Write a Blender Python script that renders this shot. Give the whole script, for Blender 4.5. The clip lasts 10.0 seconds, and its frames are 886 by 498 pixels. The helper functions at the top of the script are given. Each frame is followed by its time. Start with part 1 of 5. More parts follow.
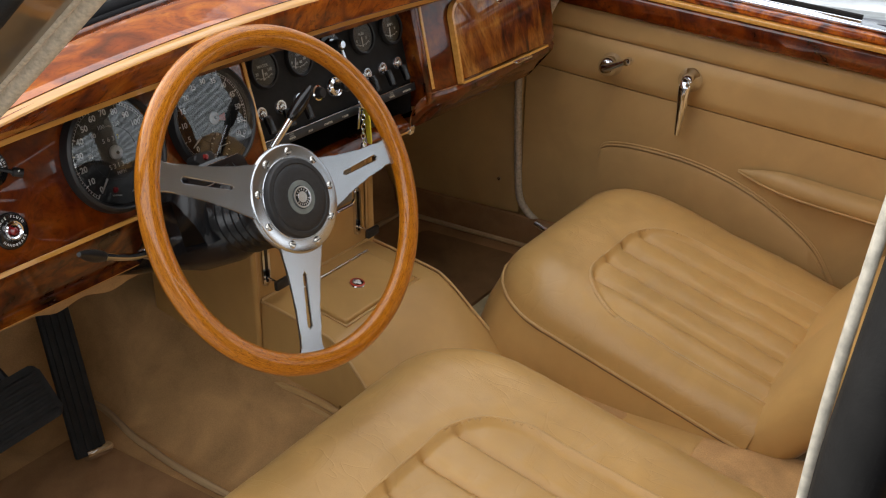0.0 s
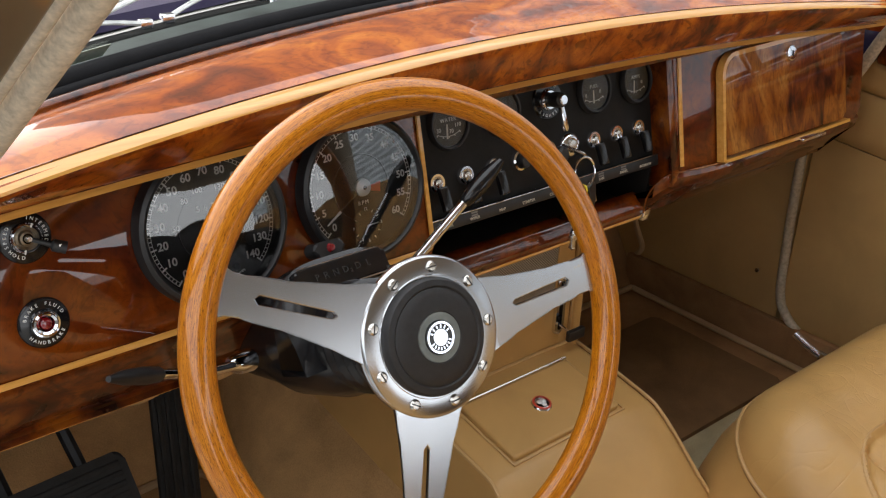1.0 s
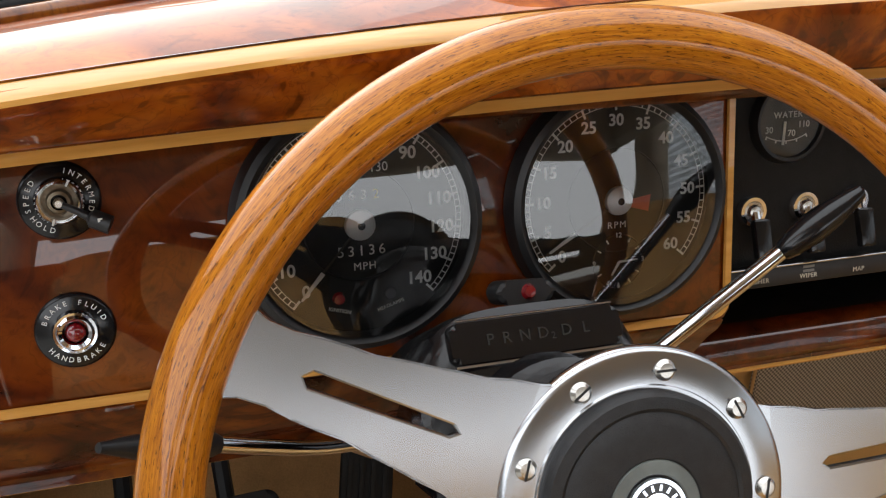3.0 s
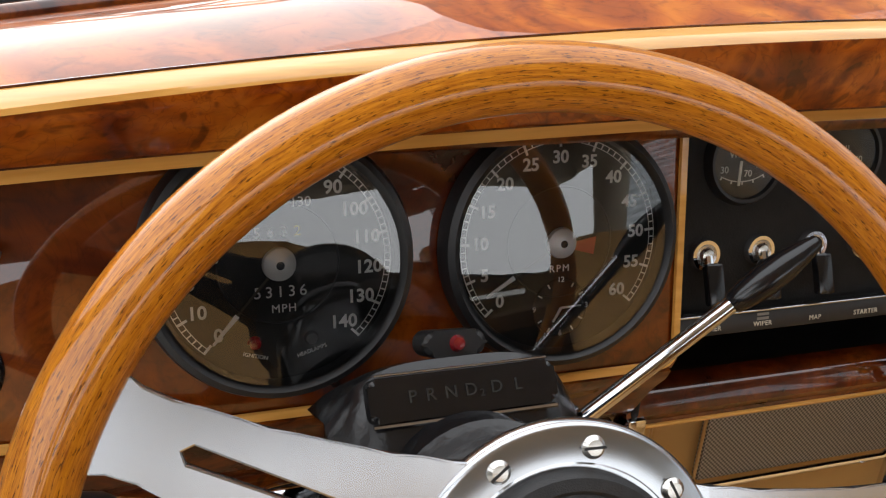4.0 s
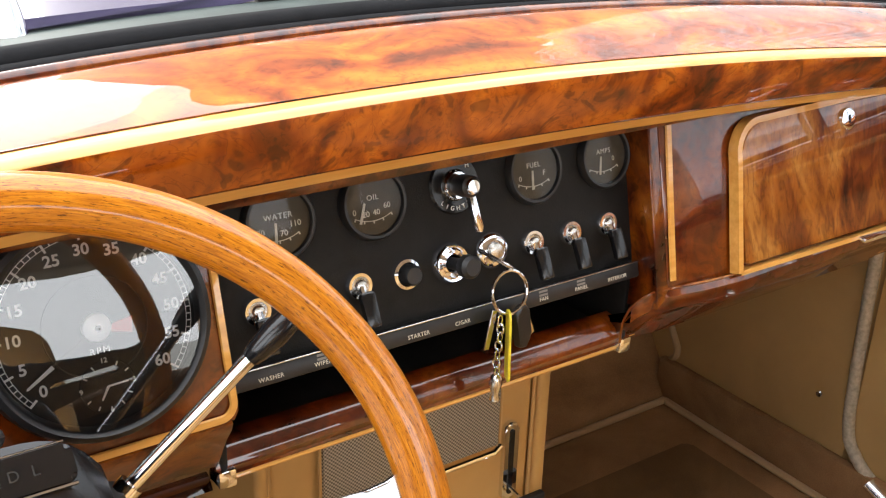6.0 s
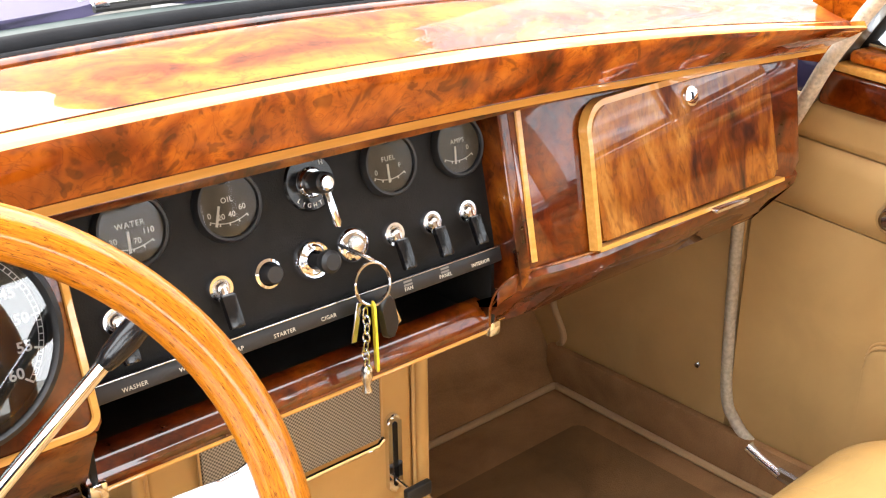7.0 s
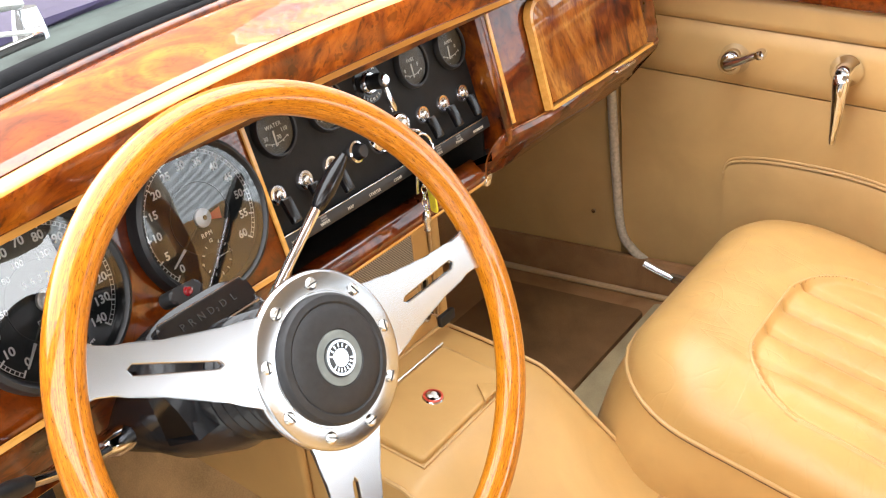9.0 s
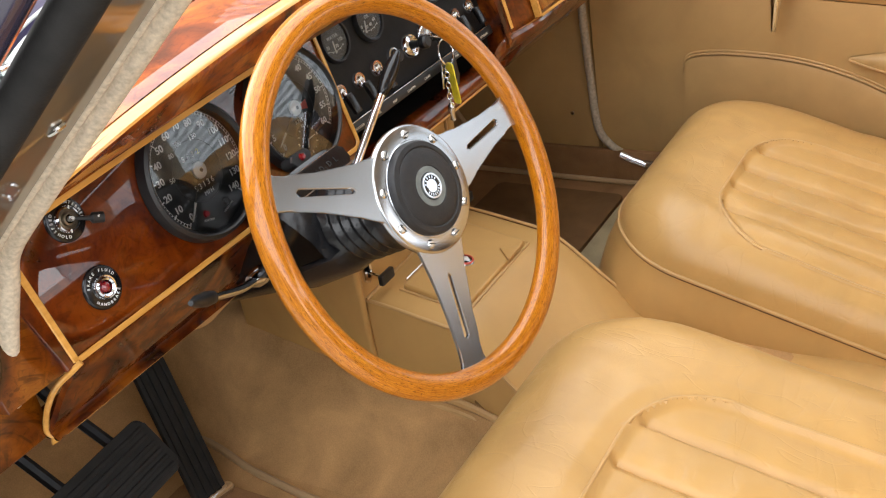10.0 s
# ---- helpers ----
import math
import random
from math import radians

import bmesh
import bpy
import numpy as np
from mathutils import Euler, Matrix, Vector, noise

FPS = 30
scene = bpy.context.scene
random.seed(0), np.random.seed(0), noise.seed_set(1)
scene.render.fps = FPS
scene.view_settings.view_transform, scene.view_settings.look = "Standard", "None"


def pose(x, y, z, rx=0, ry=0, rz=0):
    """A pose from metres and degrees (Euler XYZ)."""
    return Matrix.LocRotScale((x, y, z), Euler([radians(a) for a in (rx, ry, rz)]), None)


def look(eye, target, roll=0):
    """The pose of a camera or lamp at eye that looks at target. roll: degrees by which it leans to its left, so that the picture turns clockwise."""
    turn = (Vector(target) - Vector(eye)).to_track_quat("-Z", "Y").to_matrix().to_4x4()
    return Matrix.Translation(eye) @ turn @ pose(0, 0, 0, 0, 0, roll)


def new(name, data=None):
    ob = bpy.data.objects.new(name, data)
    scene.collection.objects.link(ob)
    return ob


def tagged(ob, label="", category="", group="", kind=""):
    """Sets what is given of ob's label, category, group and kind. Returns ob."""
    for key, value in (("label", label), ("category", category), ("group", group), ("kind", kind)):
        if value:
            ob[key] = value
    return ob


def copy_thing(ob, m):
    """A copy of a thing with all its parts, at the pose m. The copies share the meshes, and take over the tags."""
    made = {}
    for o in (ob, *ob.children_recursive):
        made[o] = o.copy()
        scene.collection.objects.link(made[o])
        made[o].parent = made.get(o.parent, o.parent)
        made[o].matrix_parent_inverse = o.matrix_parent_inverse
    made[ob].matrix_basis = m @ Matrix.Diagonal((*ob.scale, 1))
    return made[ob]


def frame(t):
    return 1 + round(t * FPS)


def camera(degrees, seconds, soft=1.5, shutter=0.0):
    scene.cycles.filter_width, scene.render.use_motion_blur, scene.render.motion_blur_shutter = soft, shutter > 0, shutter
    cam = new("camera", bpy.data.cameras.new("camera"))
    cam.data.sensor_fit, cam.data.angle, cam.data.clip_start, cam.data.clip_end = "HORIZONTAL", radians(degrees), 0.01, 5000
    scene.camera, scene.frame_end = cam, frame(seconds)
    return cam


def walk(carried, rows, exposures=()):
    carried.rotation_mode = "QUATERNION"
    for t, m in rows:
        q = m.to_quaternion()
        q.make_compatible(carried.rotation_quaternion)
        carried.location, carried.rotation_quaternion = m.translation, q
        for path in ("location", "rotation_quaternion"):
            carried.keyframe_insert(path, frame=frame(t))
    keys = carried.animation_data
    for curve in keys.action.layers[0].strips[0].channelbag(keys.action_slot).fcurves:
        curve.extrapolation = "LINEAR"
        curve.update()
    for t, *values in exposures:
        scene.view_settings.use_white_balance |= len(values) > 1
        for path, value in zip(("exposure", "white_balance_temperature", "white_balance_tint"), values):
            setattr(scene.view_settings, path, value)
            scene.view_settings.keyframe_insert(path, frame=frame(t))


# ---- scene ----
cam = camera(46.8, 10.0, 1.2)
PATH = [
    (0, (-1.188, -0.983, 1.028), (0.321, 0.007, 0.166), 0.3),
    (0.5, (-0.962, -0.892, 1.012), (0.42, 0.312, 0.212), 2.2),
    (1, (-0.828, -0.77, 0.979), (0.365, 0.585, 0.119), 2.6),
    (1.5, (-0.773, -0.667, 0.946), (0.227, 0.81, 0.041), 0.4),
    (2, (-0.672, -0.589, 0.903), (0.12, 1.004, -0.01), 1.6),
    (2.5, (-0.597, -0.57, 0.89), (0.019, 1.106, -0.012), 1.2),
    (2.7, (-0.579, -0.558, 0.869), (0.006, 1.131, -0.029), 1.5),
    (3.8, (-0.545, -0.491, 0.842), (0.075, 1.189, -0.05), 4.6),
    (4, (-0.53, -0.497, 0.85), (0.104, 1.186, -0.025), 4.7),
    (4.5, (-0.499, -0.521, 0.87), (0.218, 1.155, 0.047), 4.0),
    (5, (-0.458, -0.556, 0.885), (0.316, 1.101, 0.075), 2.3),
    (5.5, (-0.446, -0.56, 0.894), (0.471, 1.02, 0.081), 2.3),
    (6, (-0.425, -0.604, 0.901), (0.622, 0.907, 0.112), 1.7),
    (6.2, (-0.428, -0.622, 0.901), (0.671, 0.857, 0.123), 1.2),
    (7.3, (-0.404, -0.66, 0.893), (0.812, 0.732, 0.127), -1.0),
    (7.5, (-0.41, -0.687, 0.899), (0.808, 0.714, 0.155), -2.3),
    (8, (-0.474, -0.695, 0.904), (0.86, 0.615, 0.192), -6.0),
    (8.5, (-0.666, -0.675, 0.916), (0.78, 0.468, 0.141), -7.2),
    (9, (-0.814, -0.688, 0.95), (0.62, 0.396, 0.073), -6.2),
    (9.5, (-0.967, -0.744, 0.984), (0.452, 0.383, 0.136), -6.6),
    (10, (-1.098, -0.762, 0.995), (0.338, 0.24, 0.028), -10.3),
]
EXPOSURES = [(0, -0.22), (1, -0.05), (1.5, 0.02), (2, -0.04), (2.5, -0.06), (4, 0.02), (4.5, 0.2), (6, 1.02), (7.3, 2.02), (8, 2.47), (8.5, 2.12), (9, 1.46), (9.5, 0.95), (10, 0.72)]
walk(cam, [(t, look(eye, target, roll)) for t, eye, target, roll in PATH], EXPOSURES)

# ---- world and light ----
world = bpy.data.worlds.new("sky")
scene.world = world
world.use_nodes = True
_nt = world.node_tree
_sky = _nt.nodes.new("ShaderNodeTexSky")
_sky.sky_type = "NISHITA"
_sky.sun_disc = False
_sky.sun_elevation, _sky.sun_rotation = radians(31), radians(-10)
_sky.air_density, _sky.dust_density, _sky.ozone_density = 1.0, 6.0, 1.0
_nt.nodes["Background"].inputs[1].default_value = 0.15
# thin bright cloud over the whole sky
_cloud = _nt.nodes.new("ShaderNodeMix")
_cloud.data_type = "RGBA"
_cloud.inputs[0].default_value = 0.8
_cloud.inputs[7].default_value = (20.0, 20.4, 21.0, 1)
_nt.links.new(_sky.outputs[0], _cloud.inputs[6])
_nt.links.new(_cloud.outputs[2], _nt.nodes["Background"].inputs[0])
_sun = new("sun", bpy.data.lights.new("sun", "SUN"))
_sun.data.energy, _sun.data.angle, _sun.data.color = 1.0, radians(60), (1.0, 0.97, 0.93)
_sun.matrix_world = look((-0.6, 3.4, 2.5), (0, 0, 0.4))



# ---- materials ----
def mat(name, color, rough=0.5, metal=0.0, coat=0.0, coat_rough=0.03, spec=0.5):
    m = bpy.data.materials.new(name)
    m.use_nodes = True
    b = m.node_tree.nodes["Principled BSDF"]
    b.inputs["Base Color"].default_value = (*color, 1)
    b.inputs["Roughness"].default_value = rough
    b.inputs["Metallic"].default_value = metal
    b.inputs["Coat Weight"].default_value = coat
    b.inputs["Coat Roughness"].default_value = coat_rough
    b.inputs["Specular IOR Level"].default_value = spec
    b.inputs["Coat IOR"].default_value = 1.65
    return m


def nodes_of(m):
    return m.node_tree, m.node_tree.nodes["Principled BSDF"]


def coords(nt, scale=(1, 1, 1)):
    c = nt.nodes.new("ShaderNodeTexCoord")
    mp = nt.nodes.new("ShaderNodeMapping")
    mp.inputs["Scale"].default_value = scale
    nt.links.new(c.outputs["Object"], mp.inputs["Vector"])
    return mp.outputs[0]


def noise_tex(nt, vec, scale, detail=4, distortion=0.0, rough=0.55):
    n = nt.nodes.new("ShaderNodeTexNoise")
    n.inputs["Scale"].default_value = scale
    n.inputs["Detail"].default_value = detail
    n.inputs["Distortion"].default_value = distortion
    n.inputs["Roughness"].default_value = rough
    nt.links.new(vec, n.inputs["Vector"])
    return n.outputs["Fac"]


def ramp(nt, fac, stops):
    r = nt.nodes.new("ShaderNodeValToRGB")
    e = r.color_ramp.elements
    while len(e) < len(stops):
        e.new(0.5)
    for el, (p, c) in zip(e, stops):
        el.position, el.color = p, (*c, 1)
    nt.links.new(fac, r.inputs[0])
    return r.outputs[0]


def mixc(nt, fac, a, b, mode="MIX"):
    m = nt.nodes.new("ShaderNodeMix")
    m.data_type, m.blend_type = "RGBA", mode
    if isinstance(fac, float):
        m.inputs[0].default_value = fac
    else:
        nt.links.new(fac, m.inputs[0])
    nt.links.new(a, m.inputs[6])
    nt.links.new(b, m.inputs[7])
    return m.outputs[2]


def bump(nt, b, height, strength, distance=0.001):
    n = nt.nodes.new("ShaderNodeBump")
    n.inputs["Strength"].default_value, n.inputs["Distance"].default_value = strength, distance
    nt.links.new(height, n.inputs["Height"])
    nt.links.new(n.outputs[0], b.inputs["Normal"])


def burl_material(name, dark=1.0, seed=0.0, figure=0.62, stretch=(1, 1, 1), tone=(1, 1, 1), depth=1.0, lacquer=1.54):
    m = mat(name, (0.2, 0.06, 0.01), 0.4, coat=1.0, coat_rough=0.012, spec=0.1)
    m.node_tree.nodes["Principled BSDF"].inputs["Coat IOR"].default_value = lacquer
    nt, b = nodes_of(m)
    v = coords(nt, stretch)
    off = nt.nodes.new("ShaderNodeVectorMath")
    off.inputs[1].default_value = (seed, seed * 0.7, seed * 1.3)
    nt.links.new(v, off.inputs[0])
    v = off.outputs[0]
    big = noise_tex(nt, v, 11, 3, 1.6, 0.5)
    fine = noise_tex(nt, v, 60, 4, 2.0, 0.6)
    curl = noise_tex(nt, v, 17, 2, 4.5, 0.45)
    shade = [(0.30, (0.045, 0.006, 0.001)), (0.43, (0.24, 0.038, 0.002)), (0.55, (0.50, 0.118, 0.005)), (0.72, (0.74, 0.24, 0.018))]
    mid = (0.44, 0.098, 0.0045)
    c1 = ramp(nt, big, [(k, tuple(dark * (p + (a - p) * depth) * b for a, b, p in zip(c, tone, mid))) for k, c in shade])
    c2 = ramp(nt, fine, [(0.33, (0.42, 0.34, 0.30)), (0.47, (0.88, 0.85, 0.82)), (0.60, (1, 1, 1))])
    c3 = ramp(nt, curl, [(0.36, (0.20, 0.11, 0.08)), (0.42, (0.85, 0.80, 0.76)), (0.495, (1, 1, 1)), (0.51, (0.50, 0.38, 0.32)), (0.525, (1, 1, 1))])
    nt.links.new(mixc(nt, figure, mixc(nt, 0.6, c1, c2, "MULTIPLY"), c3, "MULTIPLY"), b.inputs["Base Color"])
    bump(nt, b, big, 0.02, 0.002)
    return m


def leather_material(name, color, gloss=0.42, crease=0.0):
    m = mat(name, color, gloss, spec=0.45)
    nt, b = nodes_of(m)
    v = coords(nt)
    blot = noise_tex(nt, v, 7, 4, 0.5)
    c = ramp(nt, blot, [(0.3, tuple(0.86 * k for k in color)), (0.7, tuple(1.08 * k for k in color))])
    nt.links.new(c, b.inputs["Base Color"])
    vor = nt.nodes.new("ShaderNodeTexVoronoi")
    vor.feature = "DISTANCE_TO_EDGE"
    vor.inputs["Scale"].default_value = 900
    nt.links.new(v, vor.inputs["Vector"])
    wrinkle = noise_tex(nt, v, 28, 5, 1.5)
    add = nt.nodes.new("ShaderNodeMath")
    add.operation = "MULTIPLY_ADD"
    add.inputs[1].default_value = 0.25
    nt.links.new(vor.outputs["Distance"], add.inputs[0])
    nt.links.new(wrinkle, add.inputs[2])
    height = add.outputs[0]
    if crease:
        fold = ramp(nt, noise_tex(nt, coords(nt, (1.0, 2.6, 1.0)), 6, 2, 0.9, 0.4), [(0.478, (0, 0, 0)), (0.497, (1, 1, 1)), (0.516, (0, 0, 0))])
        cross = ramp(nt, noise_tex(nt, coords(nt, (2.8, 1.0, 1.0)), 8, 2, 0.7, 0.4), [(0.484, (0, 0, 0)), (0.5, (0.8, 0.8, 0.8)), (0.516, (0, 0, 0))])
        both = mixc(nt, 1.0, fold, cross, "ADD")
        sub = nt.nodes.new("ShaderNodeMath")
        sub.operation = "MULTIPLY_ADD"
        sub.inputs[1].default_value = -crease
        nt.links.new(both, sub.inputs[0])
        nt.links.new(height, sub.inputs[2])
        height = sub.outputs[0]
    bump(nt, b, height, 0.22, 0.002)
    return m


def carpet_material(name, color):
    m = mat(name, color, 0.95, spec=0.1)
    nt, b = nodes_of(m)
    v = coords(nt)
    stain = mixc(nt, 0.5, ramp(nt, noise_tex(nt, v, 5.5, 5, 1.2), [(0.36, tuple(0.50 * k for k in color)), (0.64, tuple(1.40 * k for k in color))]),
                 ramp(nt, noise_tex(nt, v, 14, 5, 0.6), [(0.35, tuple(0.75 * k for k in color)), (0.65, tuple(1.25 * k for k in color))]))
    c = mixc(nt, 0.28, stain, ramp(nt, noise_tex(nt, v, 500, 2), [(0.3, tuple(0.6 * k for k in color)), (0.7, tuple(1.3 * k for k in color))]))
    nt.links.new(c, b.inputs["Base Color"])
    bump(nt, b, noise_tex(nt, v, 420, 3), 0.3, 0.002)
    return m


def rim_wood_material():
    m = mat("varnished_rim_wood", (0.4, 0.15, 0.03), 0.32, coat=0.6, coat_rough=0.06, spec=0.15)
    nt, b = nodes_of(m)
    uv = nt.nodes.new("ShaderNodeUVMap")
    mp = nt.nodes.new("ShaderNodeMapping")
    mp.inputs["Scale"].default_value = (7.0, 26.0, 1.0)
    nt.links.new(uv.outputs[0], mp.inputs["Vector"])
    n1 = noise_tex(nt, mp.outputs[0], 3.2, 5, 0.4, 0.7)
    c = ramp(nt, n1, [(0.32, (0.23, 0.058, 0.003)), (0.43, (0.39, 0.119, 0.005)), (0.57, (0.53, 0.184, 0.009)), (0.74, (0.65, 0.258, 0.018))])
    mp2 = nt.nodes.new("ShaderNodeMapping")
    mp2.inputs["Scale"].default_value = (38.0, 60.0, 1.0)
    nt.links.new(uv.outputs[0], mp2.inputs["Vector"])
    pores = ramp(nt, noise_tex(nt, mp2.outputs[0], 2.0, 3, 0.2, 0.6), [(0.36, (0.07, 0.035, 0.02)), (0.42, (1, 1, 1))])
    nt.links.new(mixc(nt, 0.8, c, pores, "MULTIPLY"), b.inputs["Base Color"])
    return m


def brushed_material(name, color, rough, scale=(900, 30, 900)):
    m = mat(name, color, rough, 1.0)
    nt, b = nodes_of(m)
    n = noise_tex(nt, coords(nt, scale), 1.0, 3)
    r = nt.nodes.new("ShaderNodeMapRange")
    r.inputs[3].default_value, r.inputs[4].default_value = rough * 0.88, rough * 1.14
    nt.links.new(n, r.inputs[0])
    nt.links.new(r.outputs[0], b.inputs["Roughness"])
    bump(nt, b, noise_tex(nt, coords(nt, (40, 40, 40)), 1.0, 2), 0.008, 0.0004)
    return m


def speckled(name, color, rough, scale=60, strength=0.15, metal=0.0, coat=0.0, spec=0.5):
    m = mat(name, color, rough, metal, coat, spec=spec)
    nt, b = nodes_of(m)
    v = coords(nt)
    n = noise_tex(nt, v, scale, 4)
    nt.links.new(ramp(nt, n, [(0.3, tuple(0.75 * k for k in color)), (0.7, tuple(1.2 * k for k in color))]), b.inputs["Base Color"])
    bump(nt, b, noise_tex(nt, v, scale * 8, 3), strength, 0.001)
    return m


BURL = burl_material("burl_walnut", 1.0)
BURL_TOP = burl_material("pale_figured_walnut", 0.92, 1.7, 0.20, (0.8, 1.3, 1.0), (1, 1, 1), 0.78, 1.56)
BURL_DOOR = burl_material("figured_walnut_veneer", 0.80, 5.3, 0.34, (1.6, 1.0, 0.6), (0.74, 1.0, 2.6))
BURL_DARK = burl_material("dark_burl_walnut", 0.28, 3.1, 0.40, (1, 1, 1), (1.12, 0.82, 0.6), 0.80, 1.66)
BURL_RED = burl_material("straight_walnut", 0.34, 7.7)
INLAY = mat("boxwood_inlay", (0.60, 0.30, 0.065), 0.4, coat=1.0, coat_rough=0.02, spec=0.2)
INLAY_T, INLAY_B = nodes_of(INLAY)
INLAY_B.inputs["Coat IOR"].default_value = 1.6
INLAY_T.links.new(ramp(INLAY_T, noise_tex(INLAY_T, coords(INLAY_T, (4, 60, 60)), 3, 4), [(0.3, (0.57, 0.268, 0.052)), (0.7, (0.70, 0.36, 0.085))]), INLAY_B.inputs["Base Color"])
LEATHER = leather_material("tan_leather", (0.55, 0.326, 0.112), 0.38)
LEATHER_WORN = leather_material("creased_tan_leather", (0.55, 0.326, 0.112), 0.34, 0.5)
LEATHER_DOOR = leather_material("tan_door_leathercloth", (0.50, 0.308, 0.120), 0.5)
PIPING = leather_material("tan_piping", (0.56, 0.345, 0.14), 0.4)
SEAM = leather_material("dark_seam", (0.17, 0.095, 0.036), 0.7)
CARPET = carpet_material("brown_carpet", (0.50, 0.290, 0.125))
# brown carpet with the passenger side's shade put into the colour; also driver's mat
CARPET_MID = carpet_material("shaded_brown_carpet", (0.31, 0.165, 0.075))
KHAKI = carpet_material("khaki_underlay", (0.36, 0.29, 0.17))
# dark mat colour; on bulkhead, footwell side and rear walls it stands for shade
CARPET_DARK = carpet_material("dark_mat_and_shade_carpet", (0.175, 0.095, 0.042))
BINDING = leather_material("carpet_binding", (0.47, 0.31, 0.16), 0.6)
SEAL = speckled("beige_door_seal", (0.50, 0.42, 0.31), 0.9, 160, 0.25)
EDGING = speckled("pale_woven_edging", (0.62, 0.57, 0.47), 0.9, 140, 0.3)
HEADLINER = carpet_material("beige_headliner", (0.55, 0.47, 0.36))
BLACK = speckled("black_crackle_panel", (0.010, 0.0095, 0.009), 0.55, 90, 0.3, spec=0.2)
BLACK_GLOSS = mat("black_gloss", (0.008, 0.008, 0.009), 0.18)
BLACK_SATIN = speckled("black_satin_plastic", (0.014, 0.014, 0.015), 0.42, 40, 0.1)
HORN = speckled("black_grained_vinyl", (0.018, 0.018, 0.019), 0.5, 200, 0.4)
RUBBER = speckled("black_rubber", (0.018, 0.017, 0.016), 0.75, 50, 0.3, spec=0.25)
SEAL_RUBBER = speckled("windscreen_rubber", (0.007, 0.007, 0.008), 0.7, 50, 0.2, spec=0.12)
CHROME = mat("chrome", (0.79, 0.81, 0.86), 0.07, 1.0)
BRONZED = speckled("tarnished_brass", (0.20, 0.16, 0.11), 0.35, 300, 0.1, metal=0.8)
MIRROR = mat("silvered_glass", (0.72, 0.76, 0.73), 0.01, 1.0)
SATIN_SILVER = mat("satin_silver", (0.72, 0.72, 0.71), 0.5, 0.6)
ALLOY = brushed_material("polished_alloy", (0.53, 0.55, 0.58), 0.22, (35, 35, 35))
STEEL = mat("screw_steel", (0.62, 0.60, 0.56), 0.25, 1.0)
DIAL = speckled("dial_black", (0.010, 0.011, 0.011), 0.6, 120, 0.05, spec=0.2)
DIAL_GREY = speckled("dial_grey", (0.062, 0.056, 0.043), 0.6, 120, 0.05, spec=0.2)
GAUGE_BROWN = speckled("gauge_brown", (0.078, 0.064, 0.042), 0.6, 120, 0.05, spec=0.2)
AGED = speckled("aged_dial_lettering", (0.62, 0.58, 0.48), 0.6, 90, 0.0)
WHITE = mat("dial_white_paint", (0.85, 0.85, 0.83), 0.5)
RED = mat("red_lens", (0.20, 0.004, 0.008), 0.15, coat=1.0)
GREY_PAINT = mat("dim_grey_paint", (0.20, 0.19, 0.17), 0.6)
RED_PAINT = mat("red_paint", (0.55, 0.06, 0.03), 0.5)
YELLOW = speckled("yellow_tag", (0.75, 0.60, 0.03), 0.4, 80, 0.05)
WOOD_RIM = rim_wood_material()
GREY_RING = speckled("grey_green_plastic", (0.17, 0.19, 0.18), 0.45, 60, 0.1)
BODY_PAINT = mat("dark_body_paint", (0.030, 0.026, 0.060), 0.25, coat=1.0)
def thin_glass(name, ior):
    """A pane that lets light straight through and mirrors more at a glancing angle."""
    m = bpy.data.materials.new(name)
    m.use_nodes = True
    t = m.node_tree
    t.nodes.remove(t.nodes["Principled BSDF"])
    mix, clear, gloss, fres = (t.nodes.new(n) for n in ("ShaderNodeMixShader", "ShaderNodeBsdfTransparent", "ShaderNodeBsdfGlossy", "ShaderNodeFresnel"))
    gloss.inputs["Roughness"].default_value = 0.0
    fres.inputs["IOR"].default_value = ior
    t.links.new(fres.outputs[0], mix.inputs[0])
    t.links.new(clear.outputs[0], mix.inputs[1])
    t.links.new(gloss.outputs[0], mix.inputs[2])
    t.links.new(mix.outputs[0], t.nodes["Material Output"].inputs[0])
    return m


GLASS = thin_glass("window_glass", 1.2)
G_GLASS = thin_glass("instrument_glass", 2.1)
S_GLASS = thin_glass("small_gauge_glass", 1.3)


# ---- mesh helpers ----
def mesh_object(name, bm, material, smooth=True):
    me = bpy.data.meshes.new(name)
    bmesh.ops.recalc_face_normals(bm, faces=bm.faces)
    bm.to_mesh(me)
    bm.free()
    me.materials.append(material)
    if smooth:
        for p in me.polygons:
            p.use_smooth = True
        me.set_sharp_from_angle(angle=radians(40))
        rim = {k for p in me.polygons if len(p.vertices) > 6 for k in p.edge_keys}
        for e in me.edges:
            if e.key in rim:
                e.use_edge_sharp = True
    return new(name, me)


def part(name, bm, material, parent, label="", smooth=True):
    ob = mesh_object(name, bm, material, smooth)
    ob.parent = parent
    return tagged(ob, label)


def facing(ob, direction):
    """Turns the faces of an open sheet towards a direction."""
    d, s = Vector(direction), sum((p.normal * p.area for p in ob.data.polygons), Vector((0, 0, 0)))
    if s.dot(d) < 0:
        ob.data.flip_normals()
    ob.visible_shadow = False
    return ob


def thing(name, label, category, m=None, group="", kind=""):
    ob = new(name)
    ob.empty_display_size = 0.05
    if m is not None:
        ob.matrix_world = m
    return tagged(ob, label, category, group, kind)


def solo(name, bm, material, label, category, group="", kind="", m=None, smooth=True):
    ob = mesh_object(name, bm, material, smooth)
    if m is not None:
        ob.matrix_world = m
    return tagged(ob, label, category, group, kind)


